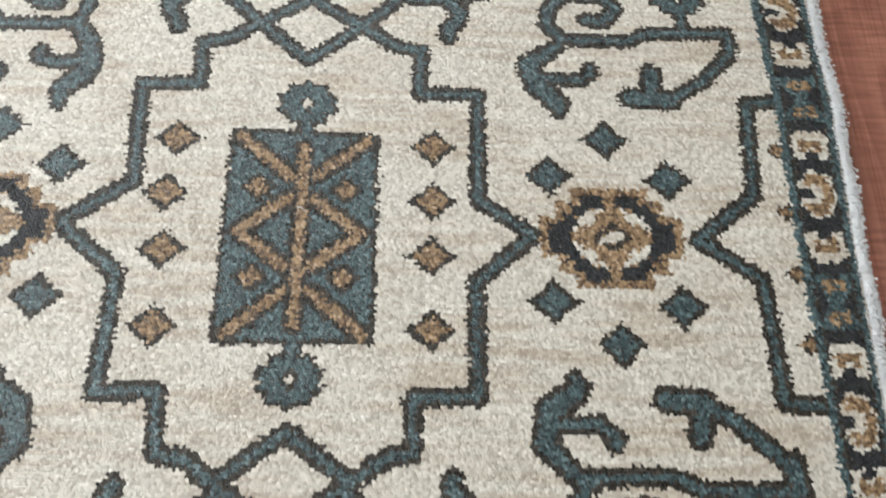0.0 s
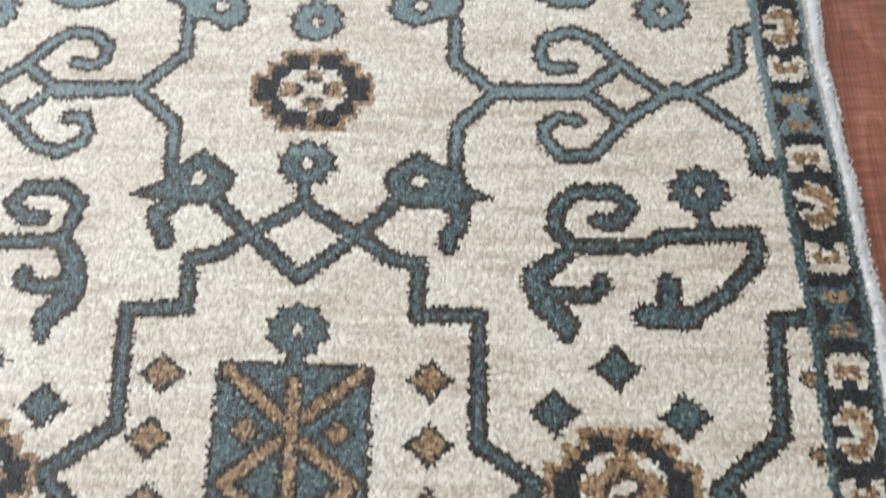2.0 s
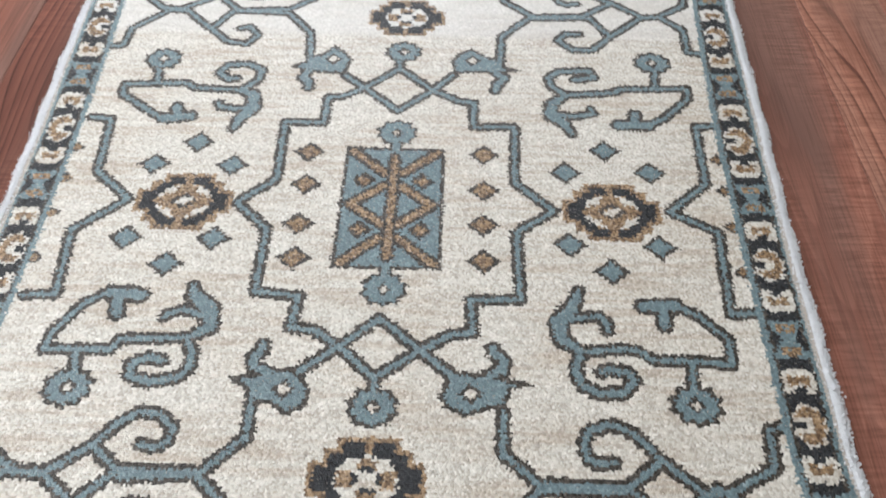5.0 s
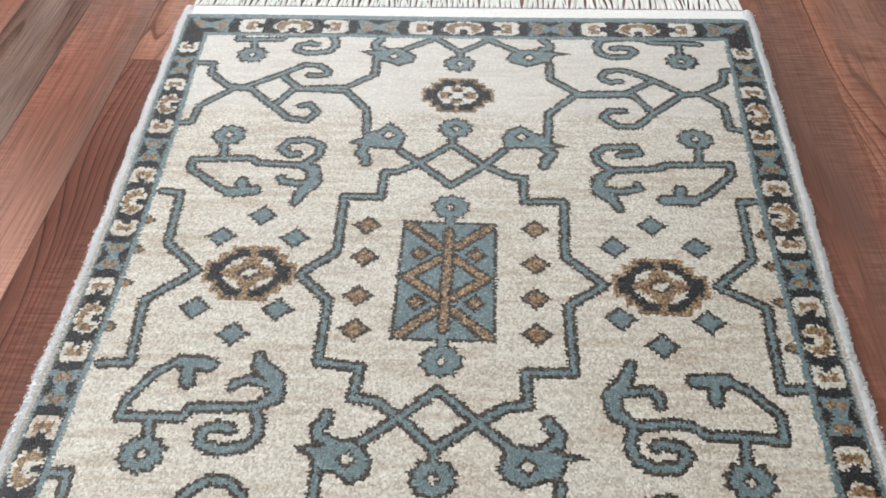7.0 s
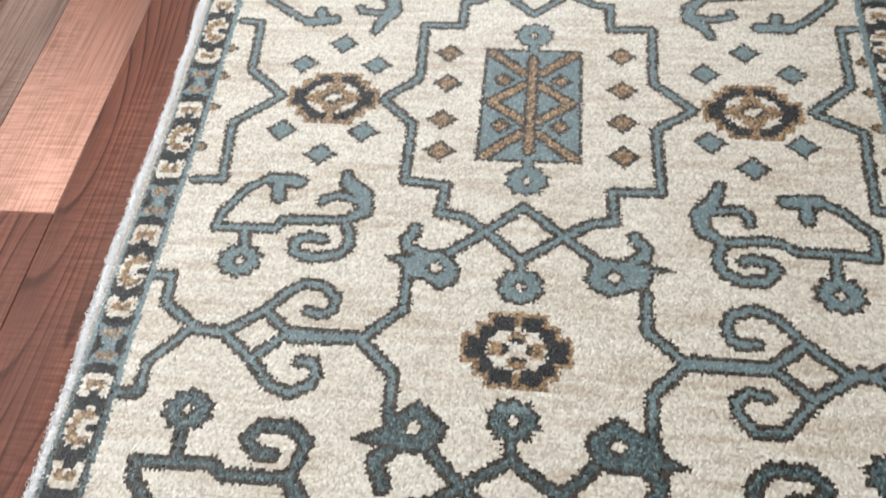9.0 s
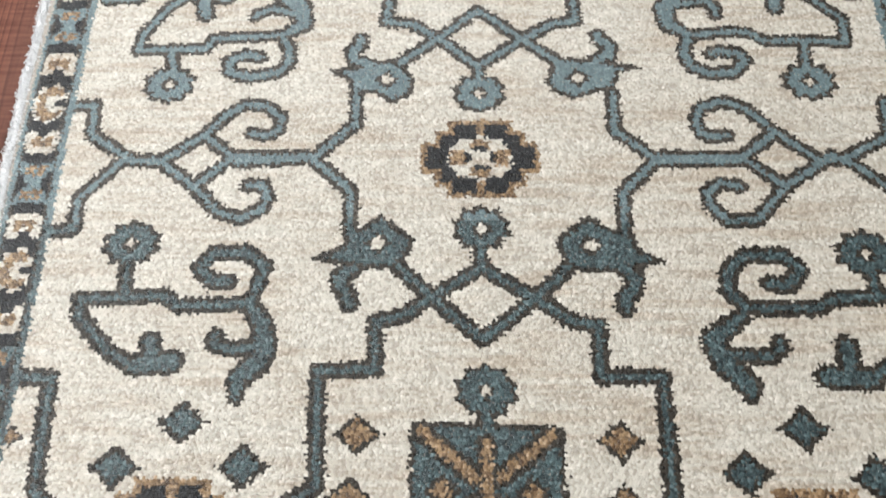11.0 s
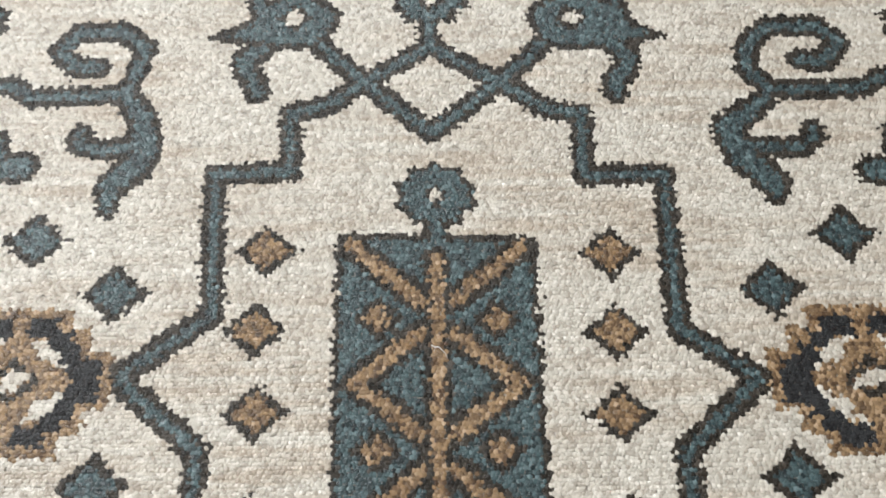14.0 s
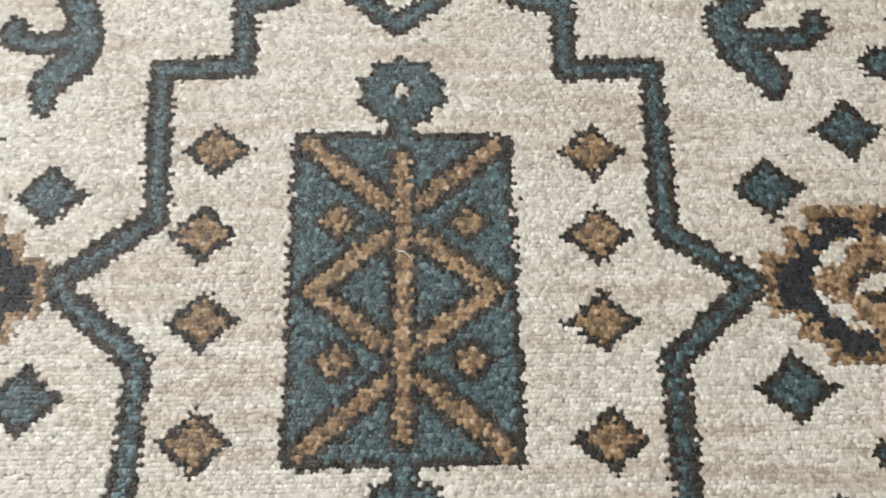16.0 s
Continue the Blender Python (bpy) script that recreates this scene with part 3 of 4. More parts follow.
def last_quarter_east():
    band(1.05, (0, 287.5), (15, 275), (0.5, 264), (0, 260))
    band(1.1, (15, 275), (30, 265.5))
    band(1.05, (47.5, 253), (47, 241.5), (60.5, 229.5), (85, 230), (100, 241), (114.5, 229.5), (121, 230), (135, 239.5), (136.5, 249.5), (145, 251))
    band(1.05, (100, 241), (90.5, 247), (84, 249.5), (76.5, 248), (73.5, 243.5), (74.5, 241), (78, 239), (83, 240))
    band(1.05, (76, 276), (91, 277.5), (96.5, 277), (104, 273.5), (104, 273.5), (120, 273.5), (128, 272.5))
    band(1.25, (76, 276), (73, 270), (74.5, 263.5), (80.5, 260.5), (89, 261), (93, 265.5), (91, 268.5), (84.5, 269), (82, 268))
    band(1.05, (117.5, 272), (116.5, 264.5))
    disc(116.5, 257.5)
    blade((58.5, 263), (50.5, 261), (48, 255), (43.5, 254.5), (36, 251.5), (27.5, 254.5), (24.5, 258), (27.5, 264), (31, 266.5), (42, 266.5))
    band(1.5, (43, 266), (48, 268), (48, 271.5), (45, 274.5), (45, 276.5))
    eye(37, 259.5)
    eye(116.5, 257.5)


def last_quarter_west():
    band(1.05, (0, 287.5), (-14, 276), (-0.5, 264), (0, 260))
    band(1.1, (-14, 276), (-30.5, 265.5))
    band(1.05, (-45, 259), (-44, 243), (-57.5, 232), (-81.5, 230), (-94, 241.5), (-111, 230.5), (-119.5, 231), (-131, 241.5), (-132, 250.5), (-143, 250.5))
    band(1.05, (-94, 241.5), (-88, 246), (-82.5, 250.5), (-74, 249.5), (-69, 245), (-69.5, 242), (-74, 241), (-78.5, 241.5))
    band(1.05, (-73.5, 278), (-96.5, 277), (-99.5, 273), (-123.5, 272), (-123.5, 272), (-123, 279.5), (-117, 291))
    band(1.25, (-72.5, 278), (-69, 272), (-68.5, 267.5), (-71.5, 262.5), (-82, 260.5), (-89.5, 263), (-89, 267.5), (-83, 270), (-79, 268.5))
    band(1.05, (-114.5, 272.5), (-112.5, 263))
    disc(-113, 258.5)
    blade((-54.5, 263), (-46.5, 259), (-44, 254.5), (-39.5, 254.5), (-32.5, 250.5), (-25, 254), (-23.5, 259.5), (-29.5, 265), (-35, 267), (-42, 265))
    band(1.5, (-41, 264.5), (-46.5, 267), (-47, 271), (-44.5, 273.5), (-44, 276))
    eye(-35.5, 259)
    eye(-113, 258.5)


def outer_quarter_east():
    band(1.05, (0, -281), (14.5, -268.5), (0.5, -257.5), (0, -253.5))
    band(1.1, (14.5, -268.5), (28, -259))
    band(1.05, (45, -246.5), (44.5, -235), (57, -223), (80.5, -223.5), (94.5, -234.5), (108.5, -223.5), (115, -223.5), (127.5, -233), (129, -243), (137, -244.5))
    band(1.05, (94.5, -234.5), (85.5, -240.5), (79.5, -243), (72.5, -241.5), (69.5, -237), (70.5, -234.5), (74, -232.5), (78.5, -233))
    band(1.05, (72, -269.5), (86, -270.5), (91.5, -270), (98, -267), (98, -267), (113.5, -266.5), (121.5, -266))
    band(1.25, (72, -269.5), (69.5, -263.5), (70.5, -257), (76, -254), (84.5, -254.5), (88.5, -259), (86, -262), (80, -262.5), (78, -261.5))
    band(1.05, (111, -265.5), (110.5, -258))
    disc(110.5, -251)
    blade((55.5, -256), (48, -254.5), (45.5, -248.5), (41, -248), (34, -245), (26, -247.5), (23, -251.5), (26, -257.5), (29.5, -260), (40, -260))
    band(1.5, (40.5, -259), (45, -261.5), (45.5, -265), (42.5, -268), (42.5, -269.5))
    eye(35.5, -253)
    eye(110.5, -251)


def outer_quarter_west():
    band(1.05, (0, -281), (-13, -269.5), (-0.5, -257.5), (0, -253.5))
    band(1.1, (-13, -269.5), (-29, -258.5))
    band(1.05, (-42.5, -252.5), (-42, -236.5), (-54.5, -225.5), (-77, -223.5), (-89, -235), (-105.5, -224), (-113.5, -224.5), (-124.5, -235), (-125.5, -244), (-136, -244))
    band(1.05, (-89, -235), (-83.5, -239.5), (-78, -244), (-70.5, -243), (-65.5, -238.5), (-66, -235.5), (-70, -234.5), (-74, -235))
    band(1.05, (-69.5, -271.5), (-91.5, -270), (-94.5, -266), (-117, -265.5), (-117, -265.5), (-116.5, -273), (-111, -284.5))
    band(1.25, (-68.5, -271), (-65.5, -265), (-65, -260.5), (-68, -256), (-77.5, -254), (-84.5, -256.5), (-84.5, -261), (-78.5, -263.5), (-75, -262))
    band(1.05, (-108.5, -265.5), (-106.5, -256))
    disc(-107.5, -251.5)
    blade((-52, -256.5), (-44, -252.5), (-42, -248), (-37, -248), (-31, -244), (-23.5, -247), (-22.5, -253), (-28, -258.5), (-33, -260.5), (-39.5, -258))
    band(1.5, (-38.5, -258), (-44, -260), (-44.5, -264), (-42.5, -267), (-41.5, -269.5))
    eye(-33.5, -252.5)
    eye(-107.5, -251.5)


first_quarter_east()
first_quarter_west()
second_quarter_east()
second_quarter_west()
third_quarter_east()
third_quarter_west()
fourth_quarter_east()
fourth_quarter_west()
last_quarter_east()
last_quarter_west()
outer_quarter_east()
outer_quarter_west()
for middle in (-247.0, -191.5, -24.0, 24.0, 201.5, 253.5):
    disc(0, middle)
    eye(0, middle)
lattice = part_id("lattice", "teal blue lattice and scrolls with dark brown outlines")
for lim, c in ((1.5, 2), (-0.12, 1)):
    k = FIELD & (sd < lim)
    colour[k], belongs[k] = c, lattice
for cu, cv in EYES:
    box = window_of([(cu, cv)], 8)
    r = 1.9 if abs(cu) > 20 and abs(cu) < 60 else 1.3
    e = np.abs(uu[box] - cu) + np.abs(vv[box] - cv)
    for grow, c in ((2.0, 2), (0.3, 0)):
        colour[box][FIELD[box] & (e < r + grow)] = c


def put(mask, c, pid):
    mask = mask & FIELD
    colour[mask], belongs[mask] = c, pid


def diamond(cu, cv, ru, rv, c, name):
    e = (np.abs(uu - cu) / ru) ** 0.9 + (np.abs(vv - cv) / rv) ** 0.9
    if not (FIELD & (e < 1)).any():
        return
    pid = part_id(name)
    put(e < 1, 2, pid)
    put(e < 0.72, c, pid)


def rosette(cu, cv, inner):
    """Stepped charcoal ring in a camel rim, round an ivory and camel heart."""
    x, y = np.abs(uu - cu), np.abs(vv - cv)
    pid = part_id("rosette", "camel and charcoal rosette with an ivory ring")
    k = 1.0 if inner else 0.95
    steps = [(10.0, 17.6, 0, 4.2), (7.4, 13.0, 2.4, 8.8), (1.3, 8.8, 6.7, 12.7)]

    def ring(grow):
        hit = np.zeros(U.shape, bool)
        for x0, x1, y0, y1 in steps:
            hit |= (x > x0 * k - grow) & (x < x1 * k + grow) & (y > y0 - grow) & (y < y1 * k + grow)
        return hit

    put(ring(1.6) | ((x < 9) & (y < 9)), 3, pid)
    put((x / (11.6 * k)) ** 2 + (y / (8.4 * k)) ** 2 < 1, 0, pid)
    dark = ring(0.0)
    if inner:  # slimmer arms, in short steps
        dark = np.zeros(U.shape, bool)
        for x0, x1, y0, y1 in ((10.4, 17.0, 0, 4.3), (9.0, 12.8, 3.4, 7.0), (6.2, 10.6, 6.0, 9.6), (1.5, 8.0, 8.4, 12.3)):
            dark |= (x > x0) & (x < x1) & (y >= y0) & (y < y1)
    put(dark & ((x / (10.6 * k)) ** 2 + (y / (7.6 * k)) ** 2 > 1), 4, pid)
    if inner:
        put(x / 11.2 + y / 9.0 < 1.08, 3, pid)
        put((np.abs(x - 6.0) + np.abs(y - 5.2) * 1.2 < 2.2), 0, pid)
        put((x + y * 1.25 < 5.6) & ((x + y * 1.25 > 3.4) | ((x > 0.9) & (y > 0.9))), 2, pid)
        put((x + y * 1.25 < 2.6) | ((np.abs(uu - cu) < 3.4) & (np.abs((vv - cv) - 0.35 * (uu - cu)) < 0.9)), 0, pid)
    else:
        put((np.abs(x - 6.9) < 2.3) & (y < 2.7), 3, pid)
        put((x < 3.0) & (np.abs(y - 4.9) < 1.7), 3, pid)
        put((np.abs(x - 3.9) < 0.9) & (y < 1.8), 4, pid)
        put((np.abs(y - 3.3) < 0.7) & (x < 2.6), 4, pid)
        put((x < 2.9) & (y < 2.5), 0, pid)


def panel(cu, cv, half, tilt):
    """Blue tree panel with camel branches and a ball above and below."""
    pid = part_id("medallion_panel", "teal blue panel with camel branches and dark outline")
    up = vv - cv + tilt * (uu - cu) * (0.5 + (vv - cv) / 60)
    side = uu - cu
    x, y = np.abs(side), np.abs(up)
    b = np.minimum(scalloped(side, y, 0, half + 8.7, 8.2, 7.2), np.maximum(x - 1.3, np.abs(y - half - 0.6) - 2))
    put(b < 1.25, 2, pid)
    put(b < 0, 1, pid)
    e = x * 1.4 + np.abs(y - half - 8.7)
    put(e < 3.2, 2, pid)
    put(e < 1.4, 0, pid)
    box = np.maximum(x - 20.5, y - half)
    put(box < 0, 2, pid)
    put((box < -1.4) | ((x < 1.4) & (y < half + 2.6) & (y > half - 2.6)), 1, pid)
    limbs = np.minimum(to_stroke([(17.4, half - 2.4), (3.6, 16.4)], x, y), to_stroke([(3.4, 9.7), (16, 0), (15.9, -1)], x, y))
    limbs = np.minimum(limbs, to_stroke([(0, 25), (0, 0)], x, y))
    put((limbs < 2.8) & (box < -0.5), 2, pid)
    put(limbs < 1.35, 3, pid)
    e = np.abs(x - 11.7) / 1.1 + np.abs(y - 12.5)
    put(e < 4.6, 2, pid)
    put((e < 2.8) & (np.minimum(np.abs(x - 11.7), np.abs(y - 12.5)) < 1.0), 3, pid)


panel(0.7, -111.4, 30.2, 0.03)
panel(0.3, 109.2, 30.7, 0.015)
# each repeat was knotted a little differently
CAMELS = [(-33.8, -84), (-35.2, -100.4), (-34.2, -116.5), (-34, -136.9), (35.9, -85.7), (35.8, -102), (35.4, -117.9), (35.5, -137.7),
          (-35.3, 136.7), (-34.6, 119), (-34.9, 99.1), (-34.3, 82.8), (36.7, 136.7), (36.6, 117.4), (36.1, 99.9), (36.4, 82.9)]
BLUES = [(-81, -81.1), (-97.4, -92.9), (-63.7, -92.6), (-63.6, -129.6), (-97.5, -130.5), (-80.5, -140.5),
         (84, -82.5), (67.5, -93.8), (100.5, -94.9), (67.1, -129.9), (100.8, -131.2), (84, -141.3),
         (-82.4, 141.2), (-98, 128.6), (-65.9, 128.6), (-99.5, 90.8), (-66, 91.2), (-81.3, 79),
         (86.6, 140.6), (69.6, 127.9), (103.9, 128.8), (69, 91.6), (102.8, 91.2), (83.4, 79.6)]
for cu, cv in CAMELS:
    diamond(cu, cv, 6.9, 6.0, 3, "camel_diamond")
for cu, cv in BLUES:
    diamond(cu, cv, 7.3, 6.5, 1, "blue_diamond")
for cv in (-141, -122, -103.7, -85, 80.6, 102, 120, 137):
    diamond(edge(1, cv, False) - 1.3, cv, 3.8, 3.2, 3, "camel_speck")
    diamond(1.3 - edge(-1, cv, False), cv, 3.8, 3.2, 3, "camel_speck")
for cu, cv in ((-81.4, -109.8), (83.7, -111.9), (-81.4, 109.2), (86.4, 108)):
    rosette(cu, cv, True)
for cv in (-222.5, 0.0, 227.0):
    rosette(0.0, cv, False)

# border: blue guard stripe, charcoal band with ivory, camel and blue motifs, outer stripe
past_east = (uu - edge(1, vv, False)) * 16 / (edge(1, vv) - edge(1, vv, False))
past_west = (-uu - edge(-1, vv, False)) * 16 / (edge(-1, vv) - edge(-1, vv, False))
past_side = np.maximum(past_east, past_west)
past_end = (np.abs(vv) - END_FIELD) * 16 / (ENDV - END_FIELD)
depth = np.maximum(past_side, past_end)            # knots outwards from the field
sides = past_side >= past_end
frame_knots = ~FIELD | (depth > 0)
BORDER_LABEL = "charcoal border with ivory, camel and blue motifs"
side_ids = {key: part_id("border", BORDER_LABEL) for key in range(4)}
which = np.where(sides, np.where(uu > 0, 0, 1), np.where(vv > 0, 2, 3))
for key, pid in side_ids.items():
    belongs[frame_knots & (which == key)] = pid
k = frame_knots
colour[k] = 4
colour[k & (depth < 2.1)] = 1
colour[k & (depth >= 2.1) & (depth < 3.2)] = 2
colour[k & (depth > 12.4)] = 2
colour[k & (depth > 13.3)] = 1
across = depth - 7.8
SIDE_SCROLLS = (-285, -222, -160.4, -98.3, -37, 21.5, 84.5, 148, 216, 281)
END_SCROLLS = (-191, -95, 1, 97, 193)
for key in range(4):
    scrolls = SIDE_SCROLLS if key < 2 else END_SCROLLS
    for v0, v1 in zip(scrolls, scrolls[1:]):
        stretch = (v1 - v0) / 64.8
        for share, kind in ((0.0, "scroll"), (0.25, "crown"), (0.5, "butterfly"), (0.75, "crown")):
            at = v0 + share * (v1 - v0)
            if abs(at) > (290 if key < 2 else 150):
                continue
            y = ((vv if key < 2 else uu) - at) / stretch
            near = frame_knots & (which == key) & (np.abs(y) < 11)
            x = across
            if kind == "scroll":
                body = np.hypot(x / 5.0, y / 7.6) * (1 + 0.07 * np.cos(9 * np.arctan2(y, x))) < 1
                ring = np.abs(np.hypot(x / 3.1, y / 5.0) - 0.95) < 0.42
                bite = (x < -1.2) & (np.abs(y) < 1.5)
                layers = ((body, 0), (body & ring & ~((x < 0) & (np.abs(y) < 3)), 3), (bite & (np.abs(x) < 5), 4))
            elif kind == "crown":
                toward = -1 if share < 0.5 else 1
                z = y * toward
                body = (np.abs(x) < 4.9) & (np.abs(z) < 4.6) & (np.abs(x) + z * 0.9 > -3.6 + 0 * z) & (np.abs(x) * 0.9 - z < 7.4) & ~((np.abs(x) < 1.7) & (z > 2.2))
                layers = ((body, 0), ((np.abs(x) < 3.2) & (np.abs(z - 0.2) < 2.0) & ~((np.abs(x) < 0.9) & (z > 0.6)), 3))
            else:
                wings = (np.abs(x) < 1.6 + 0.62 * np.abs(y)) & (np.abs(x) < 5.2) & (np.abs(y) < 8.0) & (np.abs(y) - 0.35 * np.abs(x) < 6.8)
                layers = ((wings, 1), ((np.abs(np.abs(y) - 4.6) < 1.7) & (np.abs(x) < 3.0), 3), ((np.abs(np.abs(y) - 4.6) < 0.7) & (np.abs(x) < 0.8), 1))
            pid = part_id("border_motif", {"scroll": "ivory and camel scroll", "crown": "ivory and camel crown", "butterfly": "blue and camel butterfly"}[kind])
            for shape, c in layers:
                m = near & shape & (depth > 2.6) & (depth < 13.0)
                colour[m], belongs[m] = c, pid

rug = tagged(new("rug"), "ivory wool rug with teal blue lattice pattern on wooden floor", "rug")


def tufts(name, mask, parent, label):
    """All the knots of a part, each tuft a small rounded dome of its own."""
    r, c = np.nonzero(mask)
    count = len(r)
    if not count:
        return None
    u, v = U[r, c], V[r, c]
    g = np.random.default_rng(count)
    ju = PITCH * (0.14 * g.standard_normal(count) + 0.22 * np.sign(np.mod(v / PITCH, 2) - 1))
    jv = PITCH * 0.14 * g.standard_normal(count)
    size = PITCH * (0.65 + 0.06 * g.standard_normal(count))
    rise = 0.00011 * g.standard_normal(count)
    lean = g.standard_normal((2, count)) * 0.12
    roll = np.clip(np.maximum(u - edge(1, v), -u - edge(-1, v)) / 5 + 1, 0, 1) ** 2 * 0.003
    wave = 0.0007 * np.sin(u / 47 + 1.3) * np.sin(v / 61)
    co = np.empty((count, 9, 3))
    for i in range(9):
        a, b = i % 3 - 1, i // 3 - 1
        far = abs(a) + abs(b)
        k = (1.0, 1.0, 0.92)[far]
        x, y = place(u + ju + a * k * size + (lean[0] if far == 0 else 0), v + jv + b * k * size + (lean[1] - 0.12 if far == 0 else 0))
        co[:, i, 0], co[:, i, 1] = x, y
        co[:, i, 2] = TOP + rise + wave - roll - (0.0, 0.00062, 0.00104)[far]
    quads = np.array([(0, 1, 4, 3), (1, 2, 5, 4), (3, 4, 7, 6), (4, 5, 8, 7)])
    faces = (np.arange(count)[:, None, None] * 9 + quads[None]).reshape(-1)
    me = bpy.data.meshes.new(name)
    me.vertices.add(count * 9)
    me.vertices.foreach_set("co", co.reshape(-1))
    me.loops.add(len(faces))
    me.loops.foreach_set("vertex_index", faces.astype(np.int32))
    me.polygons.add(count * 4)
    me.polygons.foreach_set("loop_start", np.arange(0, count * 16, 4, dtype=np.int32))
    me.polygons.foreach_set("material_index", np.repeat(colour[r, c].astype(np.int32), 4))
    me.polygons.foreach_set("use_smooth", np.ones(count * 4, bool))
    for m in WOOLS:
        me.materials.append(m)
    me.update(calc_edges=True)
    ob = new(name, me)
    ob.parent = parent
    return tagged(ob, label) if label else ob


made = {}
for pid, (name, label) in enumerate(PARTS):
    owner = rug
    if name == "border_motif":
        hit = which[(belongs == pid) & ON_RUG]
        if not len(hit):
            continue
        owner = made[side_ids[int(hit[0])]]
    made[pid] = tufts(name, (belongs == pid) & ON_RUG, owner, label)

# woven foundation under the pile
bm = bmesh.new()
NU, NV = 24, 48
grid = []
for z in (TOP - 0.0022, 0.001):
    for j in range(NV + 1):
        for i in range(NU + 1):
            v = (j / NV * 2 - 1) * ENDV
            x, y = place(-edge(-1, v) + i / NU * (edge(-1, v) + edge(1, v)), v)
            grid.append(bm.verts.new((x, y, z)))
lay = (NU + 1) * (NV + 1)
for j in range(NV):
    for i in range(NU):
        a = j * (NU + 1) + i
        bm.faces.new([grid[k] for k in (a, a + 1, a + NU + 2, a + NU + 1)])
        bm.faces.new([grid[lay + k] for k in (a + NU + 1, a + NU + 2, a + 1, a)])
rim = [i for i in range(NU + 1)] + [j * (NU + 1) + NU for j in range(1, NV + 1)] + [NV * (NU + 1) + i for i in range(NU - 1, -1, -1)] + [j * (NU + 1) for j in range(NV - 1, 0, -1)]
for a, b in zip(rim, rim[1:] + rim[:1]):
    bm.faces.new([grid[k] for k in (b, a, lay + a, lay + b)])
part("foundation", bm, TAN, rug, "woven foundation under the pile")


def selvedge(side):
    """Overcast white yarn wrapped round the rug's long edge."""
    bm = bmesh.new()
    g = random.Random(side + 5)
    rings = []
    steps, around = 1500, 10
    for k in range(steps + 1):
        v = (k / steps * 2 - 1) * (ENDV + 10)
        bulge = 1 + 0.16 * math.sin(k * 2.1) + 0.07 * g.gauss(0, 1)
        wander = 0.3 * math.sin(v / 23) + 0.35 * math.sin(v / 5.1 + 2)
        ring = []
        for s in range(around):
            t = 2 * math.pi * s / around
            skew = 0.8 * math.sin(t)
            fuzz = 1 + 0.06 * g.gauss(0, 1)
            x, y = place(side * (edge(side, v) + 1.0 + wander) + 2.1 * math.cos(t) * bulge * fuzz, v + skew)
            ring.append(bm.verts.new((x, y, 0.0052 + 0.0048 * math.sin(t) * bulge * fuzz)))
        rings.append(ring)
    for a, b in zip(rings, rings[1:]):
        for s in range(around):
            f = bm.faces.new((a[s], a[(s + 1) % around], b[(s + 1) % around], b[s]))
            f.smooth = True
    bm.faces.new(rings[0][::-1])
    bm.faces.new(rings[-1])
    edging = part("selvedge", bm, SELVEDGE, rug, "white overcast yarn edging")
    # fluffy ends of the yarn
    fuzz = np.random.default_rng(side + 9)
    count = 14000
    v = fuzz.uniform(-ENDV - 9, ENDV + 9, count)
    t = fuzz.uniform(-0.5, math.pi + 0.5, count)
    wander = 0.3 * np.sin(v / 23) + 0.35 * np.sin(v / 5.1 + 2)
    out = 1.0 + 0.22 * np.abs(fuzz.standard_normal(count))
    x, y = place(side * (edge(side, v) + 1.0 + wander) + 2.3 * np.cos(t) * out, v)
    z = np.maximum(0.0052 + 0.0050 * np.sin(t) * out, 0.0012)
    r = 0.0011 * (1 + 0.3 * fuzz.standard_normal(count))
    spin = fuzz.uniform(0, 6.28, count)
    co = np.empty((count, 4, 3))
    for k in range(3):
        co[:, k, 0], co[:, k, 1], co[:, k, 2] = x + r * np.cos(spin + 2.094 * k), y + r * np.sin(spin + 2.094 * k), z - 0.0006
    co[:, 3, 0], co[:, 3, 1], co[:, 3, 2] = x + 0.6 * r * np.cos(t) * side, y, z + 0.0009
    faces = [(4 * i + a, 4 * i + b, 4 * i + 3) for i in range(count) for a, b in ((0, 1), (1, 2), (2, 0))]
    me = bpy.data.meshes.new("yarn_fuzz")
    me.from_pydata(co.reshape(-1, 3), [], faces)
    me.polygons.foreach_set("use_smooth", np.ones(len(faces), bool))
    me.materials.append(SELVEDGE)
    ob = tagged(new("yarn_fuzz", me), "fluffy white yarn ends", kind="stuff")
    ob.parent = edging


selvedge(-1)
selvedge(1)


def end_band(side):
    """Flat-woven white band between the pile and the fringe, ribbed across."""
    bm = bmesh.new()
    rows = []
    for k in range(31):
        v = side * (ENDV - 1 + k * 0.48)
        row = []
        for i in range(301):
            x, y = place(-edge(-1, v) - 1 + i / 300 * (edge(-1, v) + edge(1, v) + 2), v)
            row.append(bm.verts.new((x, y, 0.0078 - 0.003 * (k / 30) ** 2 + 0.0004 * ((k + i) % 2) + (-0.004 if k == 30 else 0))))
        rows.append(row)
    for a, b in zip(rows, rows[1:]):
        for i in range(300):
            f = bm.faces.new((a[i], a[i + 1], b[i + 1], b[i]) if side > 0 else (b[i], b[i + 1], a[i + 1], a[i]))
            f.smooth = True
    return part("end_band", bm, COTTON, rug, "flat-woven white cotton end band")


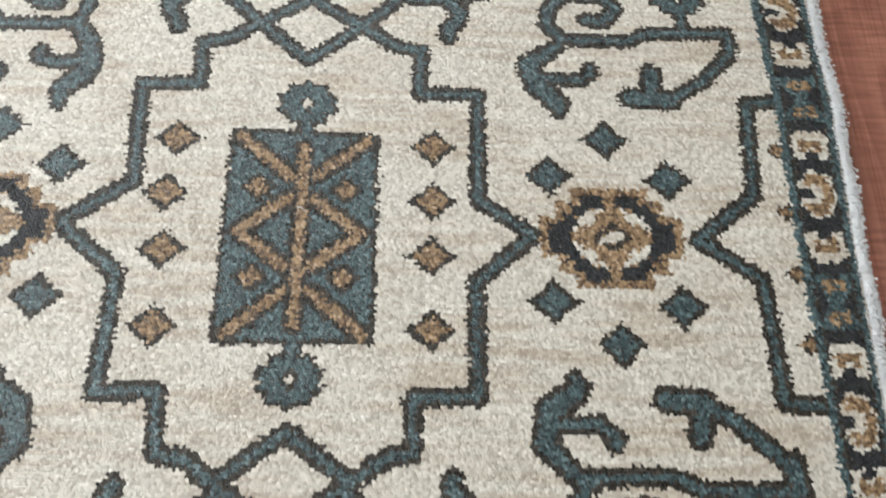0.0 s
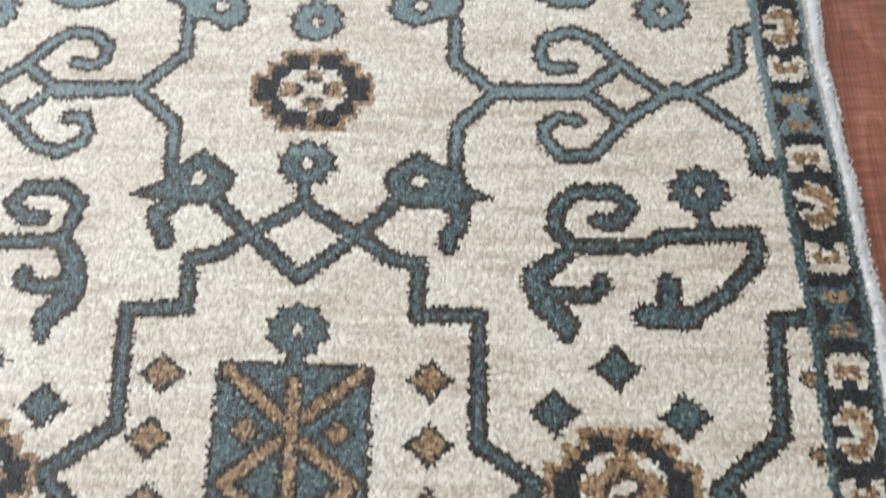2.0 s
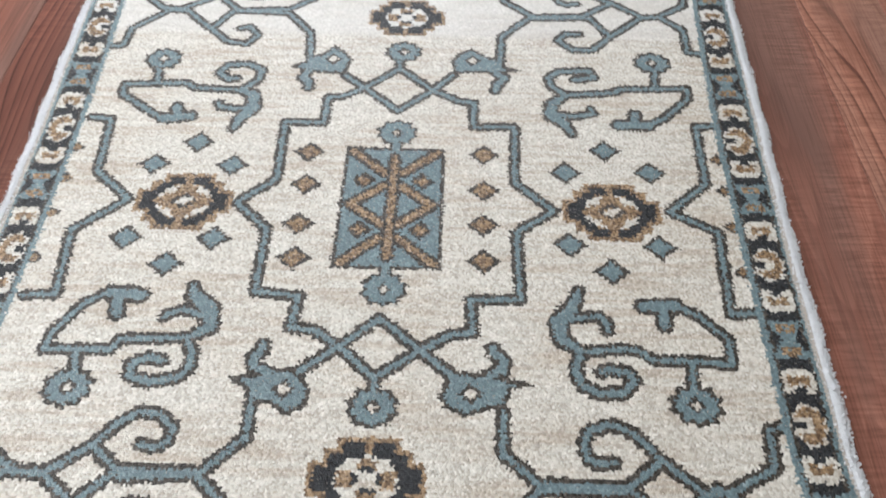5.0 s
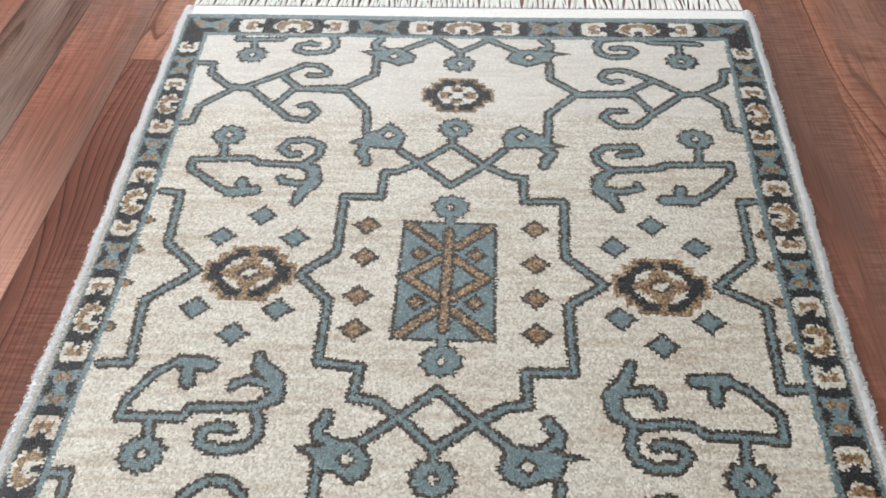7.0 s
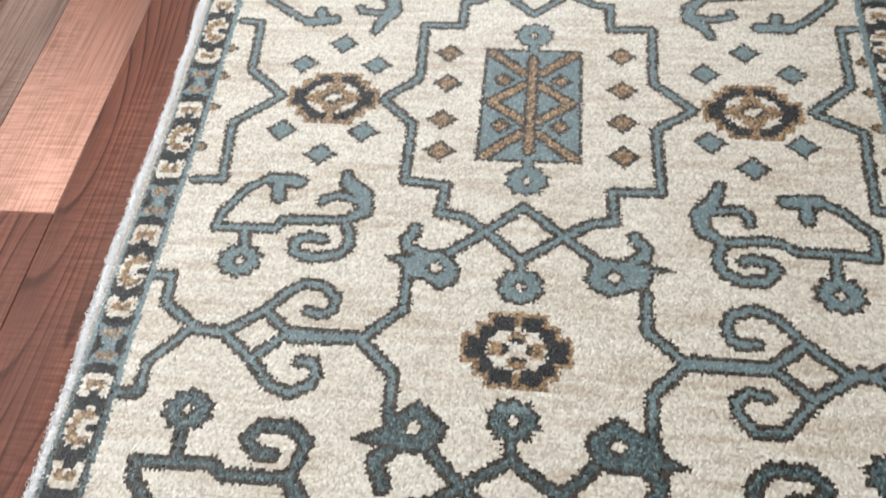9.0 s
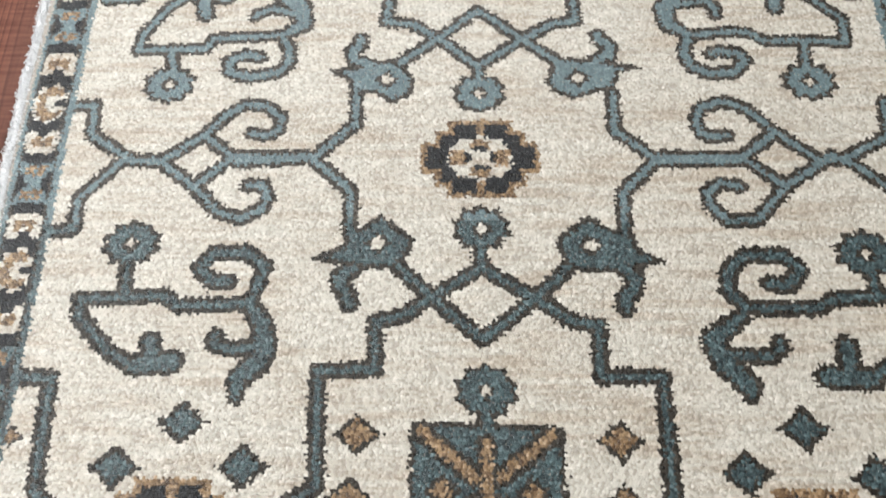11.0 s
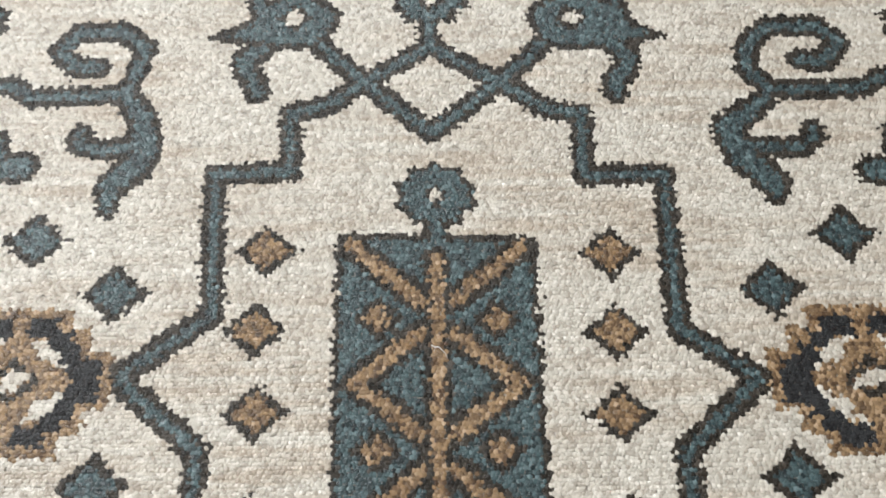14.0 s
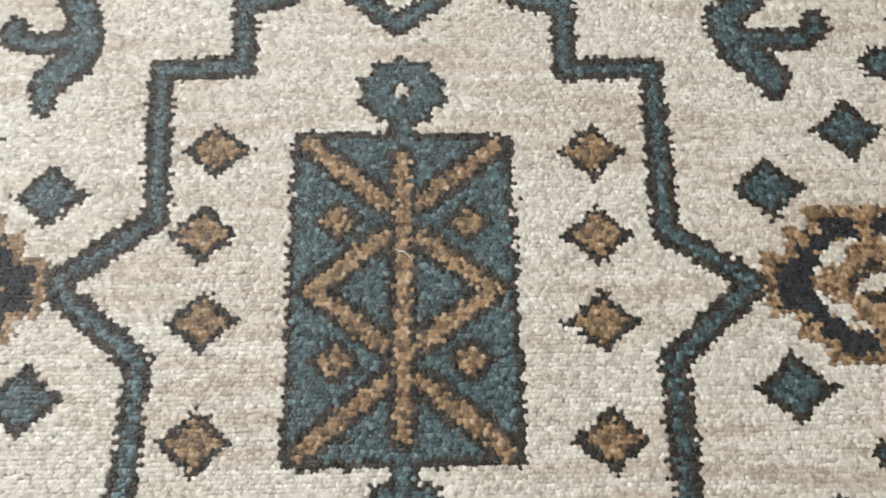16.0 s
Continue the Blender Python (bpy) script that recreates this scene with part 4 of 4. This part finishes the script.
def tassel_mesh(seed):
    """A knotted bundle of cotton strands lying on the floor."""
    g = random.Random(seed)
    bm = bmesh.new()
    length = 0.045 + 0.01 * g.random()
    for strand in range(5):
        bend, rest = g.uniform(-0.005, 0.005), g.uniform(-0.0018, 0.0018)
        rings = []
        for k in range(9):
            t = k / 8
            y = length * t
            spread = (strand - 2) * (0.0009 + 0.0006 * t)
            x = spread + bend * t * t + rest * math.sin(3 * t)
            z = 0.0042 * (1 - t) + 0.0012 + 0.0006 * (strand % 2)
            r = 0.0014 * (1.4 if k == 1 else 1.0) * (1 - 0.35 * t)
            rings.append([bm.verts.new((x + r * math.cos(a * math.pi / 2.5), y, z + r * math.sin(a * math.pi / 2.5))) for a in range(5)])
        for a, b in zip(rings, rings[1:]):
            for s in range(5):
                bm.faces.new((a[s], a[(s + 1) % 5], b[(s + 1) % 5], b[s])).smooth = True
        bm.faces.new(rings[-1])
    bmesh.ops.create_uvsphere(bm, u_segments=8, v_segments=6, radius=0.0023, matrix=Matrix.Translation((0, 0.004, 0.004)))
    me = bpy.data.meshes.new("tassel")
    bm.to_mesh(me)
    bm.free()
    me.materials.append(COTTON)
    return me


TASSELS = [tassel_mesh(s) for s in range(7)]
for side in (1, -1):
    band = end_band(side)
    for i in range(104):
        v = side * (ENDV + 12.6)
        x, y = place(-edge(-1, v) + (i + 0.5) / 104 * (edge(-1, v) + edge(1, v)), v)
        ob = new("tassel", TASSELS[random.randrange(7)])
        ob.parent = band
        ob.matrix_world = pose(x, y, 0, 0, 0, (0 if side > 0 else 180) + random.uniform(-7, 7))

# a loose white fibre caught in the pile
bm = bmesh.new()
for pts in ([(0, 0), (0.002, -0.0012), (0.004, -0.001), (0.0075, -0.0045), (0.009, -0.0075)], [(0.002, -0.0012), (0.0015, -0.004)]):
    rings = []
    for x, y in pts:
        rings.append([bm.verts.new((x, y + 0.0003 * math.cos(a * 2.094), 0.0003 + 0.0003 * math.sin(a * 2.094))) for a in range(3)])
    for a, b in zip(rings, rings[1:]):
        for s in range(3):
            bm.faces.new((a[s], a[(s + 1) % 3], b[(s + 1) % 3], b[s]))
lint = tagged(part("lint", bm, COTTON), "loose white fibre lying on the rug's pile", "lint")
lint.location = (-0.0015, -0.302, TOP)

# ---- floor boards ----
BOARD, LENGTH, FIRST = 0.1215, 1.5, -0.5300


def board_mesh(mat, length=LENGTH):
    bm = bmesh.new()
    w, h, e = BOARD / 2 - 0.0003, length / 2 - 0.0003, 0.0010
    lows = [bm.verts.new((x, y, -0.012)) for x, y in ((-w, -h), (w, -h), (w, h), (-w, h))]
    mids = [bm.verts.new((x, y, -e * 0.7)) for x, y in ((-w, -h), (w, -h), (w, h), (-w, h))]
    tops = [bm.verts.new((x, y, 0)) for x, y in ((-w + e, -h + e), (w - e, -h + e), (w - e, h - e), (-w + e, h - e))]
    bm.faces.new(tops)
    for a, b in ((lows, mids), (mids, tops)):
        for i in range(4):
            j = (i + 1) % 4
            bm.faces.new((a[i], a[j], b[j], b[i]))
    me = bpy.data.meshes.new("plank")
    bm.to_mesh(me)
    bm.free()
    me.materials.append(mat)
    return me


WOODS = {"red": RED, "cherry": CHERRY, "pale": PALE, "brown": BROWN, "taupe": TAUPE}
BOARDS = {tone: board_mesh(mat) for tone, mat in WOODS.items()}
JOINT = {-1: 0.137, 0: 0.749, 9: 0.2515, -2: 1.05, 8: 1.05, -3: 0.45, 10: 0.62}
TONE = {(-1, 0): "pale", (-1, -1): "brown", (0, 0): "cherry", (0, -1): "brown", (9, 0): "cherry", (9, -1): "brown", (8, -1): "red", (-2, -1): "taupe", (-2, 0): "brown", (-3, -1): "brown", (-3, 0): "red", (8, 0): "brown", (8, -2): "red", (1, -1): "red", (7, -1): "red"}
dice = random.Random(3)
for col in range(-20, 30):
    x = FIRST + (col + 0.5) * BOARD
    if x > R - BOARD / 2 or x < BOARD / 2 - WEST:
        continue
    joint = JOINT.get(col, dice.uniform(0, LENGTH))
    for row in range(-4, 4):
        low = max(joint + row * LENGTH, -R)
        high = min(joint + (row + 1) * LENGTH, R)
        tone = TONE.get((col, row), dice.choice(("red", "brown", "taupe", "red")))
        if high - low < 0.02:
            continue
        whole = high - low > LENGTH - 0.001
        ob = new("plank", BOARDS[tone] if whole else board_mesh(WOODS[tone], high - low))
        ob.parent = floor
        ob.location = (x, (low + high) / 2, 0)
